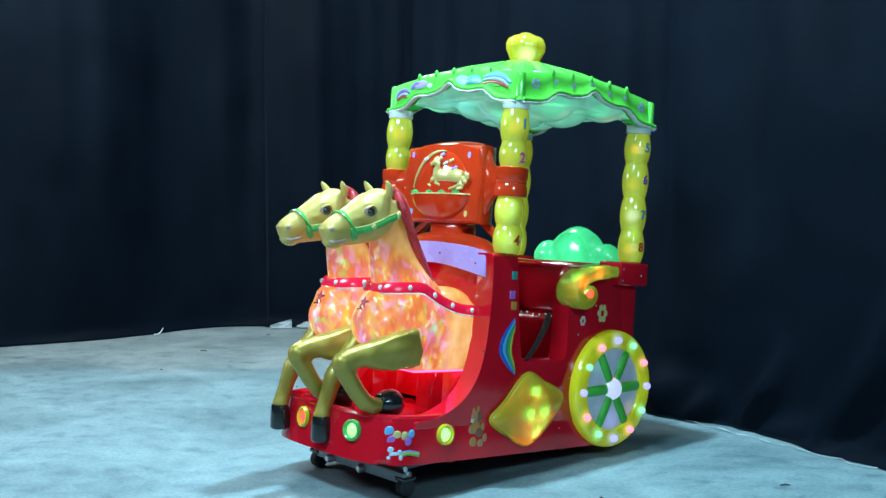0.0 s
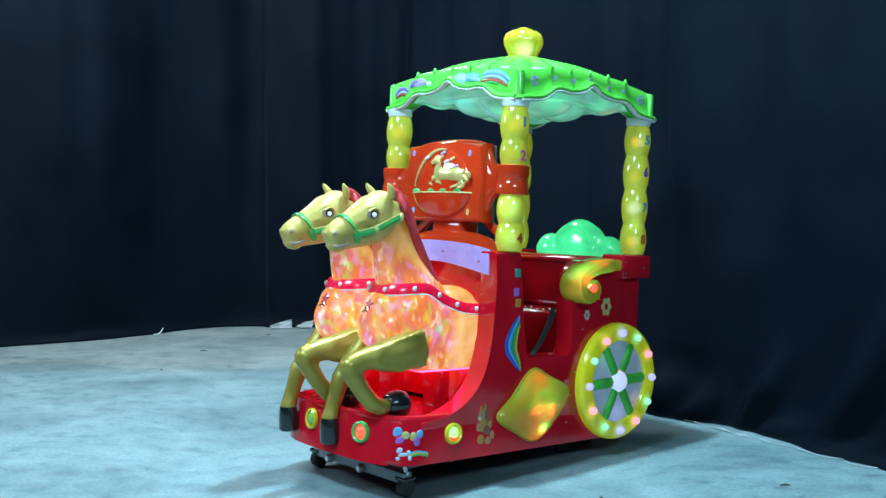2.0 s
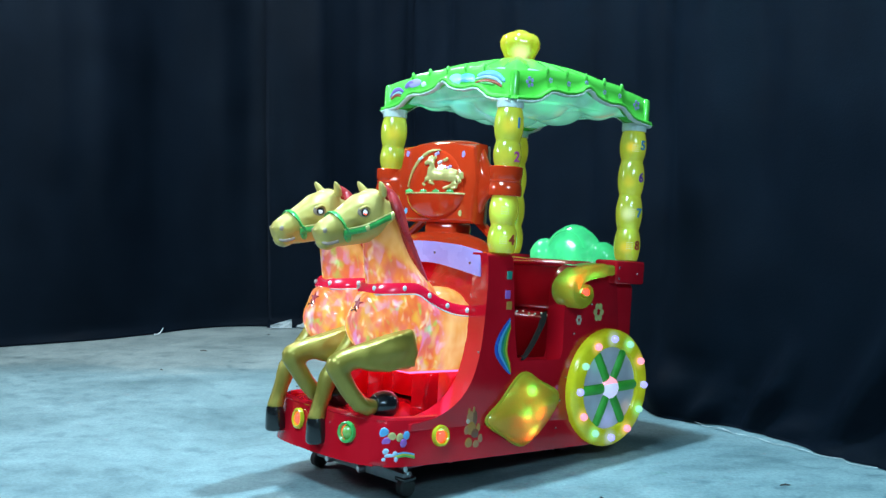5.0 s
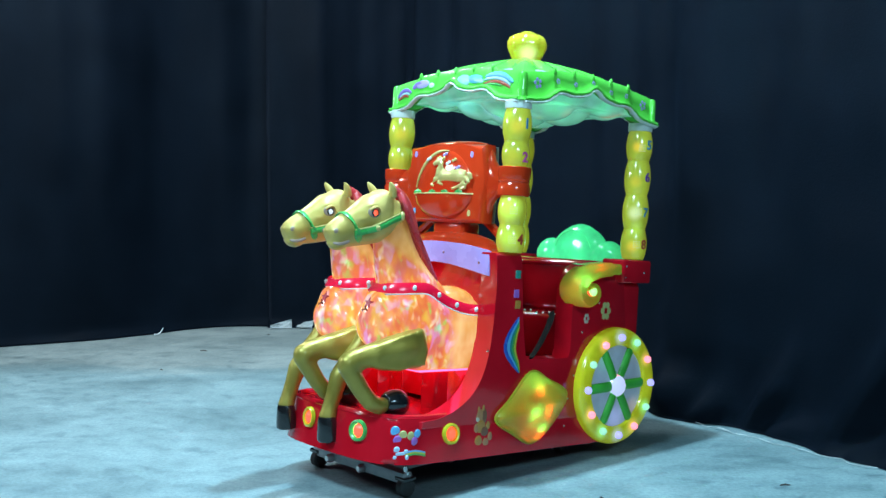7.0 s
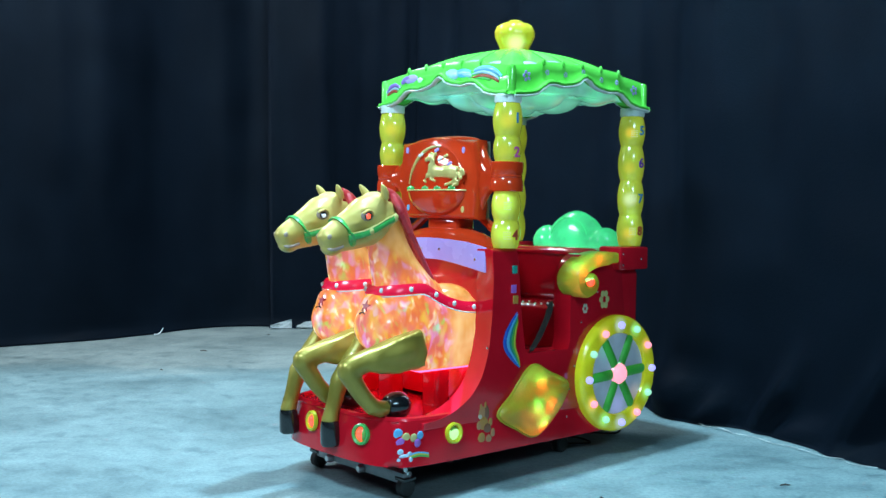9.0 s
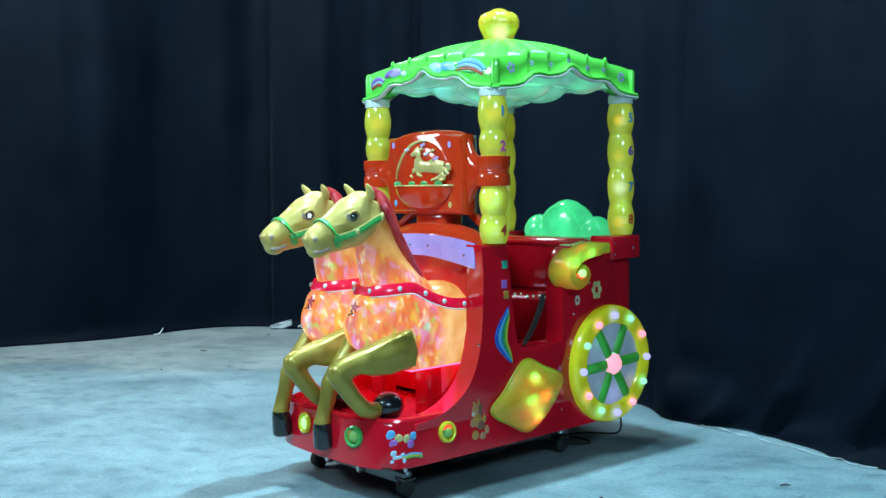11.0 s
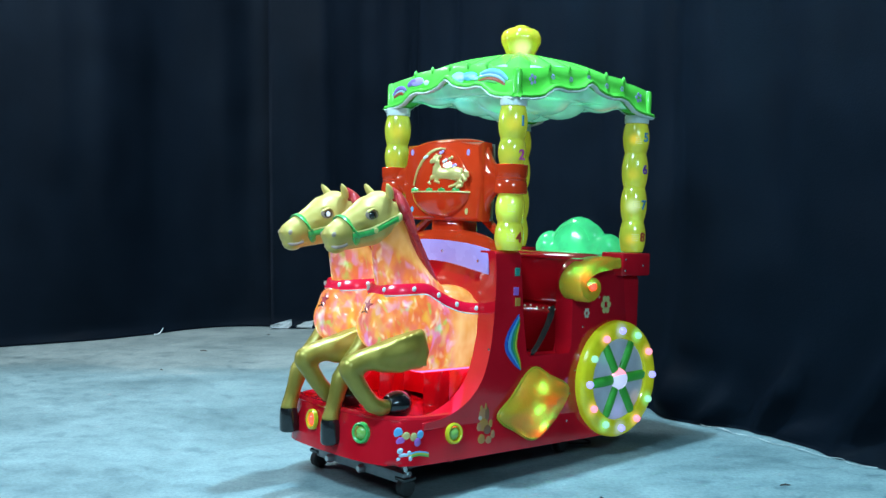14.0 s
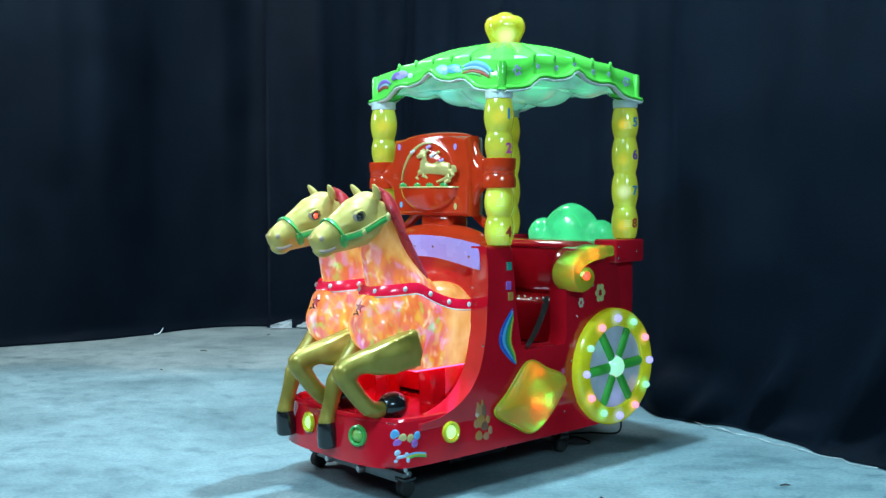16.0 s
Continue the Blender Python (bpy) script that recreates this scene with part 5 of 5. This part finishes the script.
        across = Vector((0, 0, 1)).cross(normal).normalized()
        turn = Matrix((across, normal.cross(across), normal)).transposed().to_4x4()
        part(name, make(), mat, body).matrix_basis = Matrix.Translation(at) @ turn
    # forelegs: the left one folded, the right one reaching down
    bm = bmesh.new()
    tube([(0.385, 0.125, -0.385), (0.45, 0.132, -0.393), (0.54, 0.132, -0.404), (0.63, 0.127, -0.420), (0.70, 0.12, -0.438), (0.728, 0.12, -0.446)], [(0.042, 0.076), (0.048, 0.066), (0.047, 0.055), (0.042, 0.046), (0.040, 0.043), (0.028, 0.03)], 16, bm=bm)
    ball((0.715, 0.12, -0.448), (0.042, 0.041, 0.044), bm)
    thigh = prism([(0.392, -0.470), (0.384, -0.450), (0.362, -0.440), (0.350, -0.405), (0.384, -0.312), (0.45, -0.330), (0.53, -0.350), (0.62, -0.378), (0.64, -0.455), (0.58, -0.474), (0.50, -0.478)], "y", 0.098, 0.170, 0.018, 3)
    flank = bpy.data.meshes.new("thigh")
    thigh.to_mesh(flank), thigh.free()
    bm.from_mesh(flank), bpy.data.meshes.remove(flank)
    tube([(0.722, 0.12, -0.446), (0.685, 0.12, -0.50), (0.642, 0.12, -0.555), (0.597, 0.12, -0.60), (0.555, 0.12, -0.615), (0.52, 0.12, -0.612)], [(0.037, 0.042), (0.034, 0.038), (0.032, 0.035), (0.033, 0.035), (0.033, 0.034), (0.029, 0.029)], 14, bm=bm)
    leg = part("foreleg", moulded(bm, GOLD, "foreleg", 0.0085, 5), GOLD, h, "folded olive-gold foreleg")
    hoof = lathe([(0, -0.004), (0.030, 0.0), (0.040, 0.012), (0.047, 0.032), (0.049, 0.052), (0.046, 0.070), (0.036, 0.084), (0.018, 0.091), (0, 0.093)], 22)
    o = part("hoof", hoof, BLACK, leg, "black hoof")
    o.matrix_basis = pose(0.530, 0.12, -0.607, 0, -92, 0) @ Matrix.Scale(1.13, 4)
    bm = bmesh.new()
    tube([(0.43, -0.105, -0.36), (0.48, -0.115, -0.42), (0.54, -0.115, -0.48), (0.582, -0.115, -0.535), (0.602, -0.115, -0.60), (0.618, -0.115, -0.655), (0.630, -0.115, -0.70)], [(0.040, 0.065), (0.042, 0.052), (0.038, 0.043), (0.037, 0.041), (0.031, 0.033), (0.031, 0.033), (0.035, 0.036)], 16, bm=bm)
    ball((0.583, -0.115, -0.54), (0.037, 0.038, 0.042), bm)
    leg = part("foreleg", moulded(bm, GOLD, "foreleg", 0.0085, 5), GOLD, h, "reaching olive-gold foreleg")
    o = part("hoof", leg_hoof(), BLACK, leg, "black hoof")
    o.matrix_basis = pose(0.630, -0.115, -0.688, 180, 8, 0)
    # glowing panel added under the belly to redden the deck
    part("belly_lamp", block(0.04, 0.33, -0.085, 0.085, -0.500, -0.490, 0.003), lit("rose_fill_panel", (1.0, 0.10, 0.30), 3.0), h, "added rose-red glowing panel under the belly")
    # plinth that holds the horse
    part("plinth", block(0.13, 0.21, -0.05, 0.05, -0.67, -0.48, 0.02, 3), RED, h)
    return h


def leg_hoof():
    return lathe([(0, -0.004), (0.033, 0.0), (0.037, 0.012), (0.040, 0.035), (0.044, 0.075), (0.045, 0.092), (0.040, 0.099), (0, 0.100)], 20)


build_shell()
build_display()
build_posts()
build_canopy()
for side in (1, -1):
    build_wheel(side)
    build_cushion(side)
    build_scroll(side)
build_cloud_back()
build_base_lamps()
build_stickers()
NEAR_HORSE = horse(0.15)
FAR_HORSE = copy_thing(NEAR_HORSE, pose(0, -0.15, 0))
for o in FAR_HORSE.children_recursive:
    if o.name.startswith("eye_diode"):
        BALLS.append((o, o.matrix_basis.copy(), "OGGGGGGOGRGOGOGGRRGOGRGRGGRRGGROR"))


# ---------------------------------------------------------------- under the ride and round it
YAW = -138.63


def build_chassis():
    ch = thing("ride_chassis", "grey steel rail frame with black castors under the ride", "steel frame")
    ch.matrix_basis = pose(-0.026, 4.4845, 0, 0, 0, YAW)
    part("cross_bar", block(0.385, 0.43, -0.33, 0.29, 0.055, 0.10, 0.004), STEEL, ch)
    for y in (-0.16, 0.12):
        part("rail", block(-0.66, 0.40, y - 0.02, y + 0.02, 0.06, 0.10, 0.004), STEEL, ch)
        leg = part("leg", block(-0.62, -0.585, y + 0.02, y + 0.035, 0.0, 0.13, 0.003), CHROME, ch)
        part("bolt", ball((-0.60, y + 0.037, 0.03), (0.012, 0.006, 0.012), u=10, v=7), CHROME, leg)
    part("cross_bar", block(-0.64, -0.60, -0.27, 0.20, 0.055, 0.10, 0.004), STEEL, ch)
    for x, y in ((0.405, -0.32), (0.405, 0.275), (-0.58, -0.27), (-0.58, 0.20)):
        b = lathe([(0, -0.022), (0.030, -0.022), (0.038, -0.014), (0.038, 0.014), (0.030, 0.022), (0, 0.022)], 20)
        bmesh.ops.rotate(b, verts=b.verts, matrix=Matrix.Rotation(radians(90), 3, "X"))
        bmesh.ops.translate(b, verts=b.verts, vec=(x, y, 0.039))
        castor = part("castor", b, RUBBER, ch)
        part("fork", block(x - 0.03, x + 0.03, y - 0.032, y + 0.032, 0.066, 0.082, 0.004), BLACK, castor)
        part("bolt", lathe([(0, 0.125), (0.008, 0.122), (0.010, 0.10), (0.016, 0.10), (0.016, 0.09)], 10), CHROME, castor).location = (x, y, 0)
    for y in (-0.19, 0.03):
        b = lathe([(0, 0.03), (0.012, 0.028), (0.018, 0.02), (0.018, 0.0)], 14)
        bmesh.ops.rotate(b, verts=b.verts, matrix=Matrix.Rotation(radians(90), 3, "Y"))
        bmesh.ops.translate(b, verts=b.verts, vec=(0.43, y, 0.07))
        part("bolt", b, CHROME, ch)
    part("motor_box", block(-0.30, 0.05, -0.16, 0.14, 0.04, 0.20, 0.01), BLACK, ch)
    cable = thing("mains_cable", "thin black mains cable lying on the floor behind the ride", "cable")
    path = curve([(0.42, 4.70, 0.06), (0.58, 4.80, 0.02), (0.70, 4.86, 0.008), (0.66, 4.98, 0.005), (0.56, 5.02, 0.005), (0.72, 5.08, 0.005), (0.86, 5.02, 0.02), (0.86, 4.94, 0.12)], 8)
    part("cable_core", tube(path, 0.0045, 8, up=(0, 0.3, 1)), RUBBER, cable)


def build_litter():
    strip = thing("hem_strip", "narrow white plastic strip along the curtain hem", "strip")
    path = [Vector((1.225, 5.475)) + ALONG_R * (0.06 * k) + Vector((-0.848, -0.53)) * (0.035 + 0.012 * math.sin(1.7 * k) + 0.008 * math.sin(4.1 * k)) for k in range(22)]
    part("strip", tube([(p.x, p.y, 0.006 + 0.006 * abs(math.sin(1.3 * k))) for k, p in enumerate(path)], [(0.0055 if 5 < k < 8 else 0.0018 + 0.0009 * math.sin(2.3 * k), 0.0018) for k in range(22)], 6, up=(0.8, 0.6, 0)), GREYED, strip)
    for a, b, turn, w, h in ((-1.42, 9.00, 12, 0.19, 0.085), (-1.22, 9.00, -15, 0.15, 0.08)):
        p = Vector((a, b))
        scrap = thing("paper_scrap", "crumpled white paper scrap at the foot of the curtain", "paper", "paper scraps")
        bm = bmesh.new()
        n = 7
        g = [[bm.verts.new((w * (i / n - 0.5), 0.03 * noise.noise((i * 0.45, j * 0.4, turn)), h * j / n * (0.35 + 0.65 * i / n) + 0.006 * noise.noise((i, j, 3)) + 0.008)) for j in range(n + 1)] for i in range(n + 1)]
        for i in range(n):
            for j in range(n):
                bm.faces.new((g[i][j], g[i + 1][j], g[i + 1][j + 1], g[i][j + 1]))
        bmesh.ops.solidify(bm, geom=bm.faces[:], thickness=0.003)
        part("sheet", bm, PAPER, scrap)
        scrap.matrix_basis = pose(p.x, p.y, 0, -25, 0, turn)
    wire = thing("wire_end", "short bent white wire end lying at the curtain", "wire")
    p = Vector((-2.40, 8.62))
    part("core", tube(curve([(p.x - 0.03, p.y, 0.005), (p.x + 0.01, p.y, 0.012), (p.x + 0.035, p.y, 0.04), (p.x + 0.045, p.y, 0.06)], 5), 0.005, 6), PAPER, wire)
    for x, y, a, l in ((1.40, 4.16, 12, 0.045), (-1.81, 7.74, 5, 0.05), (-1.47, 8.63, 40, 0.03), (0.62, 3.98, 30, 0.02), (-0.9, 6.3, 70, 0.02), (-1.9, 6.9, 20, 0.02)):
        chip = thing("floor_litter", "small dark splinter lying on the concrete", "litter", "floor litter")
        part("splinter", tube([(-l / 2, 0, 0.004), (0, 0.003, 0.006), (l / 2, -0.002, 0.003)], [(0.002, 0.002), (0.004, 0.003), (0.002, 0.002)], 6, up=(0, 0, 1)), gloss("splinter_brown", (0.05, 0.035, 0.03), (0.1, 0.07, 0.06), 0.7, 0.0), chip)
        chip.matrix_basis = pose(x, y, 0, 0, 0, a)


build_chassis()
build_litter()


# ---------------------------------------------------------------- what moves
def ball_rows(m, order):
    """Rests at each half second, and turns by a third to the next colour in between."""
    angle = {"G": 0, "R": 120, "O": 240}
    now, rows = angle[order[0]], [(0.0, m @ pose(0, 0, 0, angle[order[0]]))]
    for k in range(1, 33):
        step = (angle[order[k]] - now + 180) % 360 - 180
        t = 0.5 * k - 0.25
        if step:
            for i in range(3):
                rows.append((t + i / 30, m @ pose(0, 0, 0, now + step * i / 2)))
        now += step
    rows.append((16.0, m @ pose(0, 0, 0, now)))
    return rows


def motions():
    for ob, m, order in BALLS:
        walk(ob, ball_rows(m, order))
    walk(RIDE, [(0.1 * k, ride_pose(0.1 * k)) for k in range(161)])
    # the cloth drifts along its rail
    for_right = ((0.0, 0.0), (1.5, -0.01), (3.5, 0.03), (7.0, 0.05), (9.0, 0.09), (12.5, 0.13), (14.5, 0.09), (16.0, 0.04))
    walk(CURTAIN_R, [(t, pose(LINE_R[0][0] + ALONG_R.x * (d - 0.05), LINE_R[0][1] + ALONG_R.y * (d - 0.05), 0)) for t, d in for_right])


motions()
